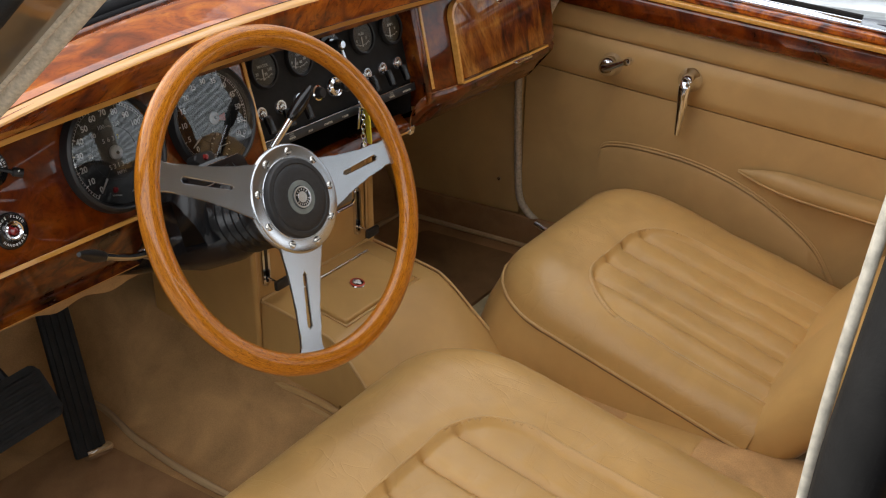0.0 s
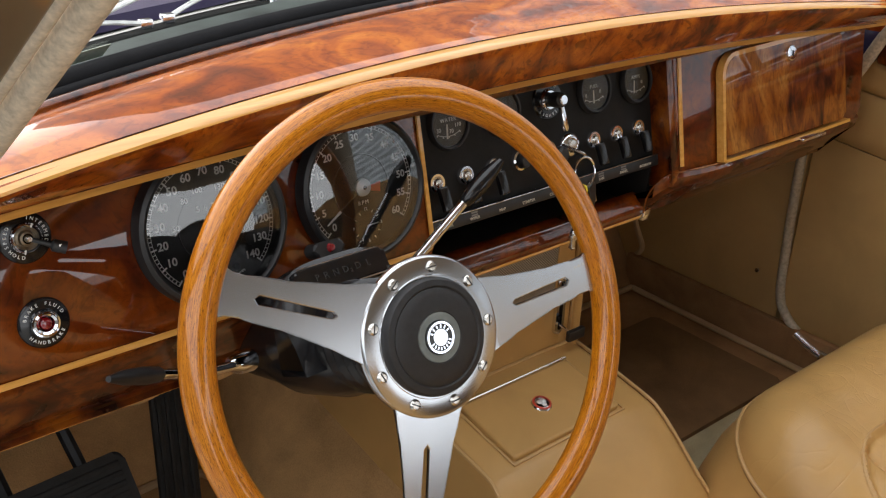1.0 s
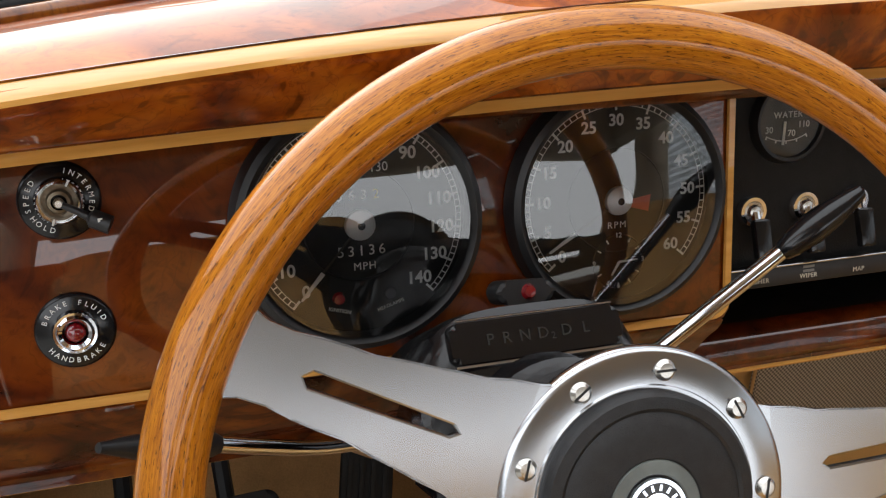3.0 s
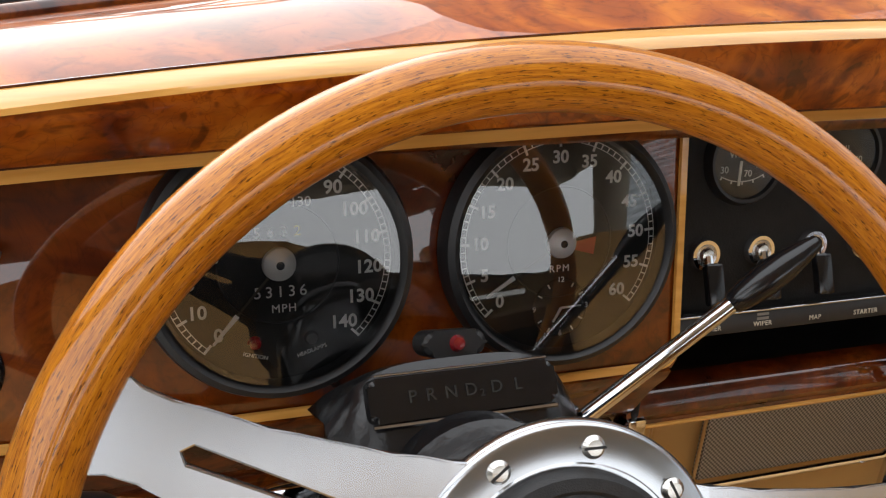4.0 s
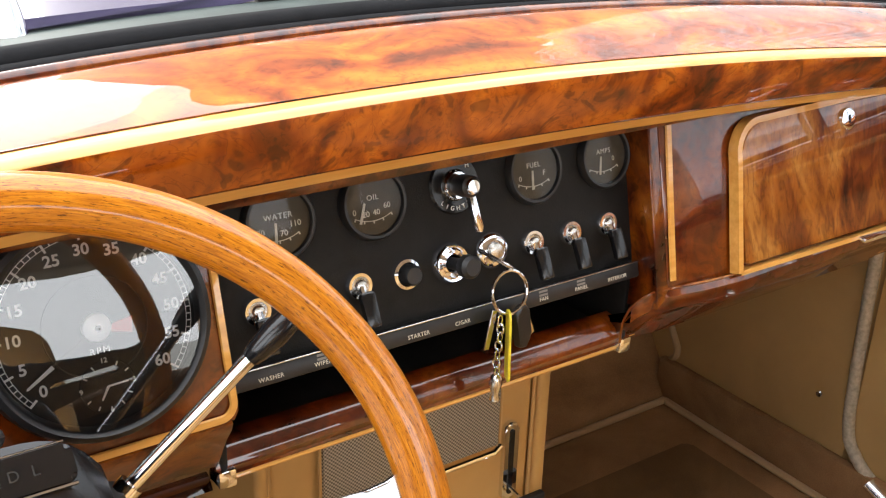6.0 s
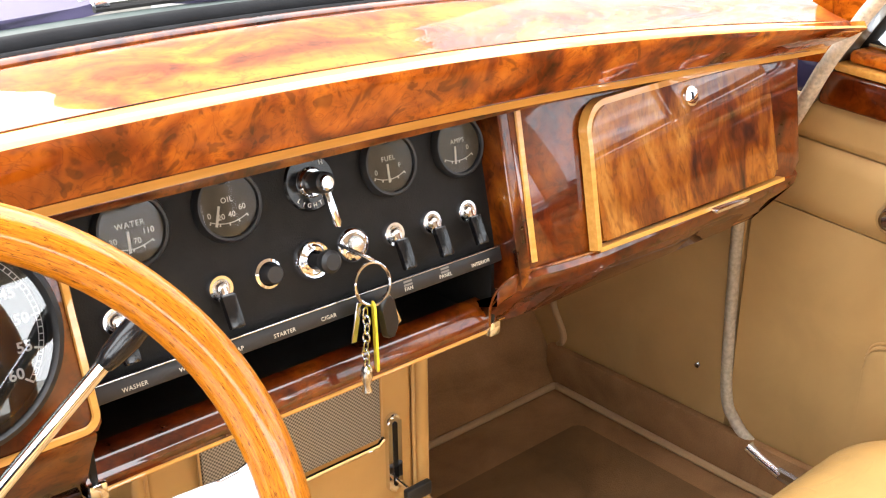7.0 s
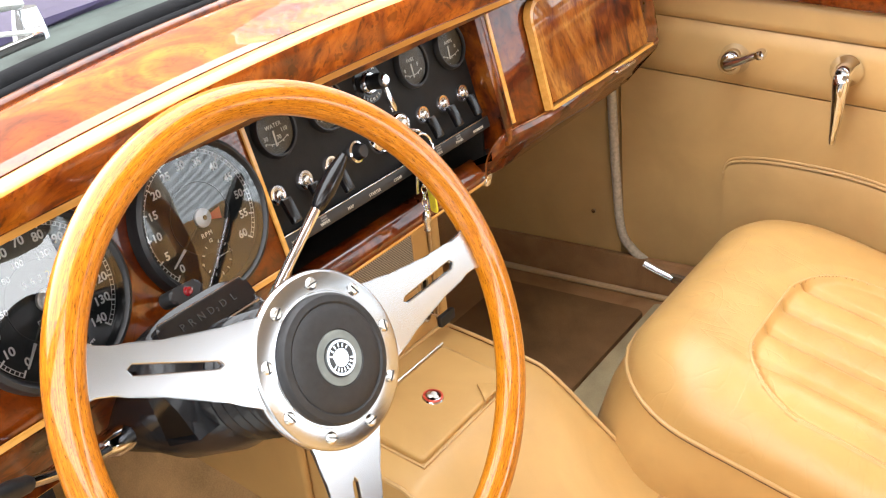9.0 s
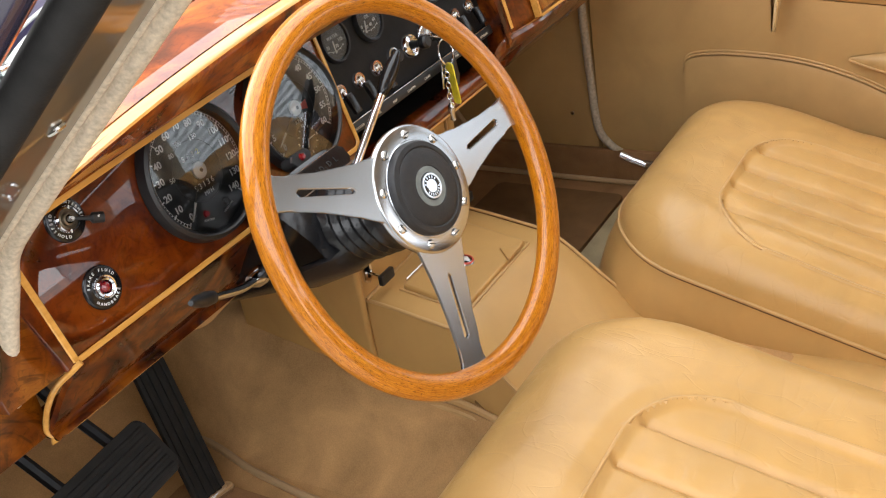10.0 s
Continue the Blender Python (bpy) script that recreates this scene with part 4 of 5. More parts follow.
part("shell", lathe([(0, -0.045), (0.030, -0.040), (0.050, -0.018), (0.056, 0.0), (0.057, 0.005), (0.054, 0.006)], 40), CHROME, mir, "chrome shell")
part("mirror_glass", lathe([(0, 0.0035), (0.054, 0.0035), (0.054, 0.002)], 40), MIRROR, mir, "mirror glass")
part("stem", tube([(0, -0.03, -0.02), (0, -0.075, -0.03)], 0.008, 10), CHROME, mir)
# ground is out of view; its pale colour is there to bounce light
ground_t = speckled("pale_bounce_ground", (0.38, 0.37, 0.34), 1.0, 8, 0.03, spec=0.1)
solo("ground", skin([[(x, y, -0.36) for x in (-400, 0, 400)] for y in (-400, 0, 400)]), ground_t, "pale ground, out of view, that bounces light into the car", "ground", kind="structure")
CORR = speckled("pale_corrugated_metal", (0.66, 0.70, 0.73), 0.45, 5, 0.05)


def corrugated(name, m, length, height, label):
    rows = []
    for i in range(2):
        rows.append([(i * length, 0.017 * math.sin(2 * math.pi * z / 0.078), z) for z in [height * k / 420 for k in range(421)]])
    return solo(name, thick_sheet(rows, 0.004), CORR, label, "wall", kind="structure", m=m)


corrugated("shed_wall_right", Matrix.Translation((3.4, 2.70, -0.36)) @ Matrix.Rotation(radians(-90), 4, "Z"), 9.4, 4.0, "pale grey corrugated metal wall beside the car")

# unseen screen, added for the dark shape that the varnished dash top mirrors
SCREEN_BROWN = speckled("screen_brown", (0.19, 0.175, 0.155), 0.85, 3, 0.3)
solo("reflected_screen", slab([(1.1, -0.36), (1.1, 2.9), (1.6, 4.3), (2.4, 6.0), (3.6, 7.8), (4.6, 8.4), (9.5, 7.6), (13.0, 4.6), (13.0, -0.36)], 0.0, 0.2, 0.01, Matrix.Translation((0, 6.2, 0)) @ Matrix.Rotation(radians(90), 4, "X")), SCREEN_BROWN, "tall unseen gable-shaped screen, added to be mirrored in the dash top", "wall", kind="structure")
# unseen wall, added to hold back sky light from the driver's side
BLOCK_GREY = speckled("light_block_grey", (0.17, 0.16, 0.145), 0.9, 2, 0.2)
solo("light_block_left", box(-4.2, -4.0, -6.0, 4.0, -0.36, 1.7, 0.01, 1), BLOCK_GREY, "plain grey wall, unseen, added to block light from the left", "wall", kind="structure")
# ---- dashboard ----
dashboard = thing("dashboard", "glossy burl walnut car dashboard with pale inlaid bands", "dashboard")


def cap_profile(x):
    q = x * x
    B = (-0.0343 + 0.0269 * x - 0.0472 * q, 0.6725 - 0.0185 * x - 0.0332 * q)
    T = (B[0] - 0.005, B[1] + 0.009)
    L = (-0.0545 + 0.0241 * x - 0.1458 * q, 0.7266 - 0.0207 * x - 0.0604 * q)
    U = (L[0] + 0.0139 + 0.0019 * x, L[1] + 0.0061 - 0.0008 * x)
    w, wz = 0.060 + 0.04 * x - 0.17 * q, 0.749 - 0.007 * x - 0.075 * q
    return [B, T, (0.45 * T[0] + 0.55 * L[0] - 0.002, 0.45 * T[1] + 0.55 * L[1]), L, U, (U[0] + 0.022, U[1] + 0.0065), (0.5 * w + 0.5 * U[0], 0.5 * (U[1] + wz) + 0.007),
            (0.8 * w + 0.2 * U[0], wz + 0.004), (w, wz), (w + 0.012, wz - 0.013)]


XS = [-0.674 + 1.318 * i / 48 for i in range(49)]


def cap_band(i0, i1, sub=4):
    # towards the passenger's pillar the lower edge runs on further than the top
    out = []
    for x in XS:
        r = max(0.0, (x - 0.50) / 0.144) ** 2
        skew = [0.046 * r, 0.044 * r, 0.028 * r, 0.010 * r] + [0.0] * 8
        out.append(spline([Vector((x + k, y, z)) for k, (y, z) in zip(skew, cap_profile(x))], sub)[i0 * sub:i1 * sub + 1])
    return out


part("thin_inlay", thick_sheet(cap_band(0, 1), 0.008, (0, 1, 0.3)), INLAY, dashboard, "thin pale inlay line")
part("fascia_roll", thick_sheet(cap_band(1, 3), 0.008, (0, 1, 0.3)), BURL, dashboard, "burl walnut roll above the instruments")
part("wide_inlay", thick_sheet(cap_band(3, 4), 0.008, (0, 0.3, -1)), INLAY, dashboard, "wide pale boxwood band")
part("top_roll", thick_sheet(cap_band(4, 9), 0.008, (0, 0.3, -1)), BURL_TOP, dashboard, "burl walnut top board")
part("rear_moulding", tube([Vector((x, cap_profile(x)[8][0] + 0.004, cap_profile(x)[8][1] + 0.001)) for x in XS], 0.006, 10), BURL_RED, dashboard, "dark moulding against the windscreen")
part("stringing", tube([Vector((x, cap_profile(x)[4][0], cap_profile(x)[4][1] + 0.0002)) for x in XS], 0.0007, 6), BURL_RED, dashboard, "thin dark stringing line")
part("stringing", tube([Vector((x, cap_profile(x)[1][0] - 0.0002, cap_profile(x)[1][1])) for x in XS], 0.0006, 6), BURL_RED, dashboard)
DB = on_board(0, 0.525)
part("soffit", box(-0.66, 0.675, -0.030, 0.09, 0.664, 0.673, 0.002), BURL_RED, dashboard)
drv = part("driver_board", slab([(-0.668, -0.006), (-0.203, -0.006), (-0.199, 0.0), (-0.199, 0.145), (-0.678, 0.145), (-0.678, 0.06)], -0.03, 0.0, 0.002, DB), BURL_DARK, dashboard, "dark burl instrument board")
part("board_end", slab([(-0.730, -0.006), (-0.666, -0.006), (-0.680, 0.145), (-0.730, 0.145)], -0.04, -0.004, 0.002, DB), BURL_RED, dashboard)


def inlay_line(pts, w, m, name, parent, lift=0.001, h=0.0015, label=""):
    """A flat inlaid strip of width w along points on a board."""
    rows = []
    P = [Vector((x, y, 0)) for x, y in pts]
    for i, p in enumerate(P):
        d = (P[min(i + 1, len(P) - 1)] - P[max(i - 1, 0)]).normalized()
        n = Vector((-d.y, d.x, 0)) * w / 2
        rows.append([p - n + Vector((0, 0, lift)), p - n * 0.7 + Vector((0, 0, lift + h)), p + n * 0.7 + Vector((0, 0, lift + h)), p + n + Vector((0, 0, lift))])
    bm = skin(rows)
    bm.transform(m)
    return part(name, bm, INLAY, parent, label)


def arc(cx, cy, r, a0, a1, n=8):
    return [(cx + r * math.cos(radians(a0 + (a1 - a0) * i / n)), cy + r * math.sin(radians(a0 + (a1 - a0) * i / n))) for i in range(n + 1)]


inlay_line([(-0.6655, 0.145), (-0.662, 0.085), (-0.657, -0.002)], 0.007, DB, "inlay", drv)
inlay_line([(-0.659, -0.0025), (-0.22, -0.0025), *arc(-0.213, 0.008, 0.0105, 270, 360), (-0.2025, 0.14)], 0.006, DB, "inlay", drv)
# lower valance, a rounded roll under the instrument board
vrows = []
COVE = [(-0.0475, 0.520), (-0.0440, 0.512), (-0.0340, 0.499), (-0.0245, 0.484), (-0.0120, 0.464), (0.0030, 0.4460), (0.0085, 0.4385), (0.05, 0.444)]
LEFT_END = (-0.658, -0.663, -0.6685, -0.6735, -0.6775, -0.6785, -0.6765, -0.6765)
for i in range(41):
    vrows.append([(q + (-0.206 - q) * i / 40, y, z) for q, (y, z) in zip(LEFT_END, COVE)])
part("driver_valance", thick_sheet([spline(r, 3) for r in vrows], 0.006), BURL_RED, dashboard, "dark walnut lower cove")
inl = tube(spline([(-0.656, -0.0490, 0.5225), (-0.665, -0.041, 0.5150), (-0.671, -0.030, 0.5060), (-0.676, -0.020, 0.4950), (-0.6795, -0.0085, 0.478), (-0.680, 0.003, 0.459), (-0.6785, 0.010, 0.445), (-0.6735, 0.0085, 0.4355), (-0.664, 0.0075, 0.4330), (-0.5, 0.0075, 0.4330), (-0.3, 0.0075, 0.4330), (-0.206, 0.0065, 0.4350)], 5), 0.0030, 8)
part("valance_edge", inl, INLAY, dashboard, "pale edge line")
part("end_panel", box(-0.735, -0.672, 0.012, 0.030, 0.438, 0.516, 0.003), BURL_RED, dashboard, "dark walnut end panel")
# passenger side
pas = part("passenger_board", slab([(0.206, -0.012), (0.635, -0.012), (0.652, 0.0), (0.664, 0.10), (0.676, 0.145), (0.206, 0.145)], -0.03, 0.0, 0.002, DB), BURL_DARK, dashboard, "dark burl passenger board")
inlay_line([(0.2175, 0.145), (0.2110, -0.001)], 0.0075, DB, "inlay", pas)
part("divider", slab([(0.1925, -0.024), (0.211, -0.012), (0.211, 0.145), (0.195, 0.145)], -0.05, -0.001, 0.002, DB), BURL_RED, dashboard, "dark walnut side cheek")
SC = spline([(0.186, -0.012, 0.4545), (0.181, -0.018, 0.4776), (0.180, -0.028, 0.4988), (0.1907, -0.038, 0.5133), (0.213, -0.045, 0.517), (0.2526, -0.049, 0.5158), (0.300, -0.050, 0.5143)], 5)
ends = SC[10:] + [Vector((0.300 + 0.0345 * k, -0.050 + 0.0008 * k, 0.5143 + 0.0004 * k)) for k in range(1, 11)]
vr = []
for i, p in enumerate(ends):
    s = min(1.0, i / 9)
    f = max(0.0, (p.x - 0.2) / 0.445)
    low = Vector((p.x + 0.008 * (1 - s) + 0.022 * f * f, 0.002 * (1 - s) + (0.004 + 0.017 * f) * s, 0.452 * (1 - s) + (0.449 - 0.0125 * f) * s))
    vr.append([p, p + Vector((0, -0.004 * s, -0.006)), p + Vector((0, -0.001 * s, -0.016 - 0.003 * s)), p.lerp(low, 0.55) + Vector((0, -0.008 * s, 0)), p.lerp(low, 0.85) + Vector((0, -0.005 * s, -0.002)), low, low + Vector((0, 0.04, 0.006))])
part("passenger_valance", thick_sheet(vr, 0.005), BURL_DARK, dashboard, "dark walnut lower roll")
part("valance_edge", tube([p + Vector((-0.0008, -0.001, 0.0008)) for p in SC], 0.0013, 8), BURL_DOOR, dashboard)
part("valance_edge", tube([Vector(r[5]) + Vector((0, -0.001, -0.001)) for r in vr], 0.0016, 8), INLAY, dashboard)

part("end_panel", box(0.648, 0.708, 0.006, 0.024, 0.52, 0.684, 0.003), BURL_RED, dashboard)

# glovebox
glove = thing("glovebox_door", "burl walnut glovebox door with a pale inlaid edge and a lock", "glovebox")
gout = rounded(0.296, 0.592, -0.004, 0.126, (0.004, 0.008, 0.02, 0.03))
part("door_panel", slab(gout, 0.0015, 0.010, 0.004, DB, 3), BURL_DOOR, glove, "figured burl walnut panel")
inlay_line([(0.287, -0.010), (0.2935, 0.09), *arc(0.3225, 0.098, 0.029, 175, 92), (0.45, 0.130), (0.56, 0.130)], 0.0085, DB, "edge_inlay", glove, 0.002, 0.010, "pale inlaid edge")
inlay_line([(0.287, -0.010), (0.45, -0.011), (0.600, -0.009)], 0.006, DB, "edge_inlay", glove, 0.002, 0.010)
part("finger_lip", box(0.46, 0.52, -0.066, -0.056, 0.5135, 0.5185, 0.002), CHROME, glove, "small chrome lip")
lk = on_board(0.450, 0.632, 0.010)
lock = part("lock", lathe([(0, 0.004), (0.008, 0.004), (0.0105, 0.003), (0.011, 0.0)], 28, lk), CHROME, glove, "round chrome lock")
part("keyhole", box(-0.0012, 0.0012, -0.004, 0.004, 0.0042, 0.0046, 0, 1, lk), BLACK_GLOSS, lock)

# centre switch panel
SP = on_panel(0, 0.572)
panel = thing("switch_panel", "black crackle-finish switch panel in the middle of the dash", "switch panel")
part("plate", slab([(-0.197, -0.050), (0.195, -0.050), (0.205, 0.10), (-0.197, 0.10)], -0.02, 0.0, 0.002, SP), BLACK, panel)
part("label_strip", box(-0.196, 0.192, -0.052, -0.038, 0.0, 0.010, 0.002, 2, SP), BLACK_SATIN, panel, "black label strip")
part("bright_line", box(-0.196, 0.192, -0.0385, -0.037, 0.003, 0.0108, 0.0004, 1, SP), ALLOY, panel, "thin bright edge")
PITCH = 0.0413
for k, tx in ((-4, "WASHER"), (-3, "WIPER"), (-2, "MAP"), (-1, "STARTER"), (0, "CIGAR"), (2, "FAN"), (3, "PANEL"), (4, "INTERIOR")):
    letters(tx, 0.0046, SP @ Matrix.Translation((k * PITCH, -0.047, 0.0102)), "label", AGED, panel, 1.1)
    if k in (-3, 2, 3):
        for dy in (-0.0405, -0.0435):
            part("label_bar", box(-0.0045, 0.0045, dy - 0.0009, dy + 0.0009, 0.0100, 0.0103, 0, 1, SP @ Matrix.Translation((k * PITCH, 0, 0))), GREY_PAINT, panel)
tray = thing("parcel_tray", "dark walnut-edged parcel tray under the switches", "tray")
part("shelf", box(-0.196, 0.190, 0.0, 0.17, 0.452, 0.460, 0.002), RUBBER, tray, "black tray floor")
part("back", box(-0.196, 0.190, 0.165, 0.172, 0.455, 0.53, 0), BLACK, tray)
for sx in (-0.199, 0.193):
    part("side", box(sx - 0.004, sx + 0.002, -0.01, 0.17, 0.455, 0.53, 0.001), BLACK, tray)
part("front_lip", thick_sheet([[(-0.206 + 0.402 * i / 20, y, z) for y, z in ((0.012, 0.476), (0.001, 0.475), (-0.007, 0.468), (-0.010, 0.458), (-0.006, 0.450), (0.01, 0.447))] for i in range(21)], 0.005), BURL_DARK, tray, "walnut lip with a pale lower edge")
part("lip_edge", tube([(-0.2, -0.008, 0.4475), (0.19, -0.008, 0.4475)], 0.0018, 8), INLAY, tray)
for xx in (-0.199, 0.192):
    part("bracket", box(xx - 0.007, xx + 0.007, -0.014, 0.004, 0.443, 0.458, 0.002), CHROME, tray, "small chrome bracket")

# ---- instruments ----

def polar(r, deg):
    return r * math.cos(radians(deg)), r * math.sin(radians(deg))


def dial_marks(parent, a0, a1, major, minor, r0, r1, r2):
    """Ticks of a dial from angle a0 to a1, joined in one mesh, with the arc line."""
    bm = bmesh.new()
    n = major * minor
    for i in range(n + 1):
        a = a0 + (a1 - a0) * i / n
        big = i % minor == 0
        m = Matrix.Rotation(radians(a), 4, "Z")
        merge(bm, box(r0 if big else r1, r2, -0.0007 if big else -0.00035, 0.0007 if big else 0.00035, 0, 0.0003, 0, 1, m))
    for rr in (r1, r2):
        pts = [polar(rr, a0 + (a1 - a0) * k / 60) for k in range(61)]
        merge(bm, skin([[(x * (1 - s), y * (1 - s), 0.0003) for s in (0, 0.008)] for x, y in pts]))
    part("scale", bm, WHITE, parent, "white dial scale", False)


def big_dial(name, label, m, numbers, a0, a1, minor, rest):
    d = thing(name, label, "gauge", m, "main dials")
    part("bezel", lathe([(0.062, 0.004), (0.0635, 0.010), (0.067, 0.013), (0.0705, 0.011), (0.0725, 0.005), (0.073, 0.0)], 64), BLACK_SATIN, d, "black rounded bezel")
    part("face", lathe([(0, 0.002), (0.0645, 0.002), (0.0645, 0.0), (0, 0.0)], 64), DIAL, d, "matt black dial face")
    dial_marks(d, a0, a1, len(numbers) - 1, minor, 0.0545, 0.0575, 0.0605)
    for s in d.children:
        if s.name.startswith("scale"):
            s.location.z = 0.0022
    for i, tx in enumerate(numbers):
        x, y = polar(0.0485, a0 + (a1 - a0) * i / (len(numbers) - 1))
        letters(tx, 0.0100, Matrix.Translation((x, y, 0.0024)), "numeral", WHITE, d, bold=0.022)
    part("inner_ring", lathe([(0.0315, 0.0022), (0.032, 0.0026), (0.0325, 0.0022)], 48), BLACK_SATIN, d)
    part("boss", lathe([(0, 0.0085), (0.004, 0.0085), (0.0085, 0.0065), (0.009, 0.004), (0.0045, 0.004)], 32), SATIN_SILVER, d, "silver pointer boss")
    part("boss_hole", lathe([(0, 0.0088), (0.0022, 0.0087), (0.0022, 0.008)], 20), BLACK_GLOSS, d)
    a = a0 - rest
    part("needle", slab([(0.008, -0.0006), (0.036, -0.0006), (0.036, 0.0006), (0.008, 0.0006)], 0.0050, 0.0056, 0, Matrix.Rotation(radians(a), 4, "Z")), DIAL_GREY, d)
    part("needle_tip", slab([(0.034, -0.0013), (0.053, -0.0007), (0.054, 0), (0.053, 0.0007), (0.034, 0.0013)], 0.0052, 0.0060, 0, Matrix.Rotation(radians(a), 4, "Z")), WHITE, d, "white needle tip")
    g = part("glass", skin([[(rr * math.cos(t * math.pi / 24), rr * math.sin(t * math.pi / 24), 0.0105 + 0.0012 * (1 - (rr / 0.064) ** 2)) for t in range(49)] for rr in (0.0005, 0.02, 0.04, 0.0635)]), G_GLASS, d, "clear glass")
    facing(g, (0, 0, 1))
    g.matrix_local = Matrix.Rotation(radians(-1.3), 4, "X")
    return d


sp = big_dial("speedometer", "round black speedometer with white numerals up to 140", on_board(-0.443, 0.604, 0.001), ["0"] + [str(10 * k) for k in range(1, 15)], 228, -46, 5, 0)
for tx, x, y, s in (("50", *polar(0.034, 172), 0.007), ("80", *polar(0.034, 130), 0.007), ("100", *polar(0.034, 105), 0.007), ("130", *polar(0.034, 68), 0.0075)):
    letters(tx, s, Matrix.Translation((x, y, 0.0024)), "numeral", WHITE, sp)
letters("MPH", 0.0062, Matrix.Translation((0.002, -0.0245, 0.0024)), "lettering", WHITE, sp, 1.15)
for k, ch in enumerate("53136"):
    letters(ch, 0.0085, Matrix.Translation((-0.0115 + 0.006 * k, -0.0155, 0.0024)), "odometer_digit", WHITE, sp)
for k, ch in enumerate("5632"):
    letters(ch, 0.0078, Matrix.Translation((-0.0105 + 0.007 * k, 0.0165, 0.0024)), "trip_digit", WHITE if k < 3 else YELLOW, sp)
for xx, tx, mm in ((-0.014, "IGNITION", RED), (0.016, "HEADLAMPS", BLACK_GLOSS)):
    part("tell_tale", lathe([(0, 0.0045), (0.003, 0.004), (0.004, 0.002)], 20, Matrix.Translation((xx, -0.042, 0.0))), mm, sp)
    letters(tx, 0.0030, Matrix.Translation((xx, -0.049, 0.0024)) @ Matrix.Rotation(radians(16 if xx > 0 else -16), 4, "Z"), "lettering", WHITE, sp)
tc = big_dial("tachometer", "round black tachometer with a small inset clock", on_board(-0.2825, 0.603, 0.001), ["0"] + [str(5 * k) for k in range(1, 13)], 221, -40, 5, 10)
letters("RPM", 0.0058, Matrix.Translation((0, -0.0155, 0.0024)), "lettering", WHITE, tc, 1.3)
part("red_sector", slab([polar(0.010, -2), polar(0.023, 4), polar(0.023, -22), polar(0.010, -30)], 0.002, 0.0026, 0), RED_PAINT, tc, "orange-red warning sector")
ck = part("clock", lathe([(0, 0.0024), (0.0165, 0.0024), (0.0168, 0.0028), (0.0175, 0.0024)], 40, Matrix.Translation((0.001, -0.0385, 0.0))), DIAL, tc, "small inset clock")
bm = bmesh.new()
for k in range(12):
    if k not in (0, 3, 6):
        merge(bm, box(0.0135, 0.0162, -0.0004, 0.0004, 0.0026, 0.0030, 0, 1, Matrix.Translation((0.001, -0.0385, 0)) @ Matrix.Rotation(radians(30 * k), 4, "Z")))
part("hour_marks", bm, WHITE, ck, "", False)
for tx, x, y in (("12", 0, 0.0165), ("3", 0.0165, 0), ("6", 0, -0.0155), ("9", -0.0165, 0)):
    letters(tx, 0.0045, Matrix.Translation((0.001 + x, -0.0385 + y, 0.0028)), "numeral", WHITE, ck)
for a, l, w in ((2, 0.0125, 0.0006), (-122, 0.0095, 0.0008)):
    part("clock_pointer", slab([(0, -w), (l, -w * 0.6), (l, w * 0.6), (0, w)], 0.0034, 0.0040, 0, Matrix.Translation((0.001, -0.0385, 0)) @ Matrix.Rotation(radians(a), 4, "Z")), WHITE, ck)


def small_gauge(x, title, marks, angle):
    d = thing("small_gauge", "small round %s gauge with a grey face" % title.lower(), "gauge", on_panel(x, 0.630, 0.0005), "small gauges")
    part("bezel", lathe([(0.0238, 0.003), (0.0245, 0.006), (0.0265, 0.0065), (0.0285, 0.003), (0.0288, 0.0)], 48), BLACK_SATIN, d, "black bezel")
    part("face", lathe([(0, 0.0015), (0.0245, 0.0015), (0.0245, 0.0), (0, 0.0)], 40), GAUGE_BROWN, d, "grey-brown dial face")
    letters(title, 0.0060, Matrix.Translation((0, 0.004, 0.0017)), "lettering", AGED, d, 1.15)
    part("maker_bar", box(-0.004, 0.004, 0.0160, 0.0178, 0.0016, 0.0018, 0, 1), DIAL, d)
    for tx, px, py in marks:
        letters(tx, 0.0062, Matrix.Translation((px, py, 0.0017)), "numeral", AGED, d)
    pts = [polar(0.034, 243 + 54 * k / 20) for k in range(21)]
    part("scale", skin([[(px * s - 0.001, py * s + 0.0203, 0.0018) for s in (1.0, 0.980)] for px, py in pts]), AGED, d)
    for k in range(5):
        px, py = polar(0.0345, 243 + 54 * k / 4)
        part("tick", box(-0.0005, 0.0005, -0.0012, 0.0012, 0.0016, 0.0019, 0, 1, Matrix.Translation((px - 0.001, py + 0.0203, 0)) @ Matrix.Rotation(radians(-27 + 54 * k / 4), 4, "Z")), AGED, d)
    part("needle", slab([(-0.0010, -0.0362), (0.0010, -0.0362), (0.0009, -0.0205), (-0.0009, -0.0205)], 0.0022, 0.0028, 0, Matrix.Translation((-0.001, 0.0203, 0)) @ Matrix.Rotation(radians(angle), 4, "Z")), AGED, d, "white needle")
    g = part("glass", lathe([(0, 0.0046), (0.0242, 0.0042)], 40), S_GLASS, d)
    facing(g, (0, 0, 1))


small_gauge(-0.1395, "WATER", (("30", -0.0145, -0.0055), ("70", 0.003, -0.0085), ("110", 0.0125, -0.0030)), -5)
small_gauge(-0.0625, "OIL", (("0", -0.0165, -0.0050), ("20", -0.0070, -0.0078), ("40", 0.0020, -0.0074), ("60", 0.0115, -0.0036)), -19)
small_gauge(0.0905, "FUEL", (("0", -0.0145, -0.0055), ("F", 0.0105, -0.0036)), -3)
small_gauge(0.1675, "AMPS", (("0", 0.0105, -0.0036),), -8)

# light switch
ls = thing("light_switch", "black and chrome rotary light switch with a lever", "switch", on_panel(0.012, 0.631, 0.0005))
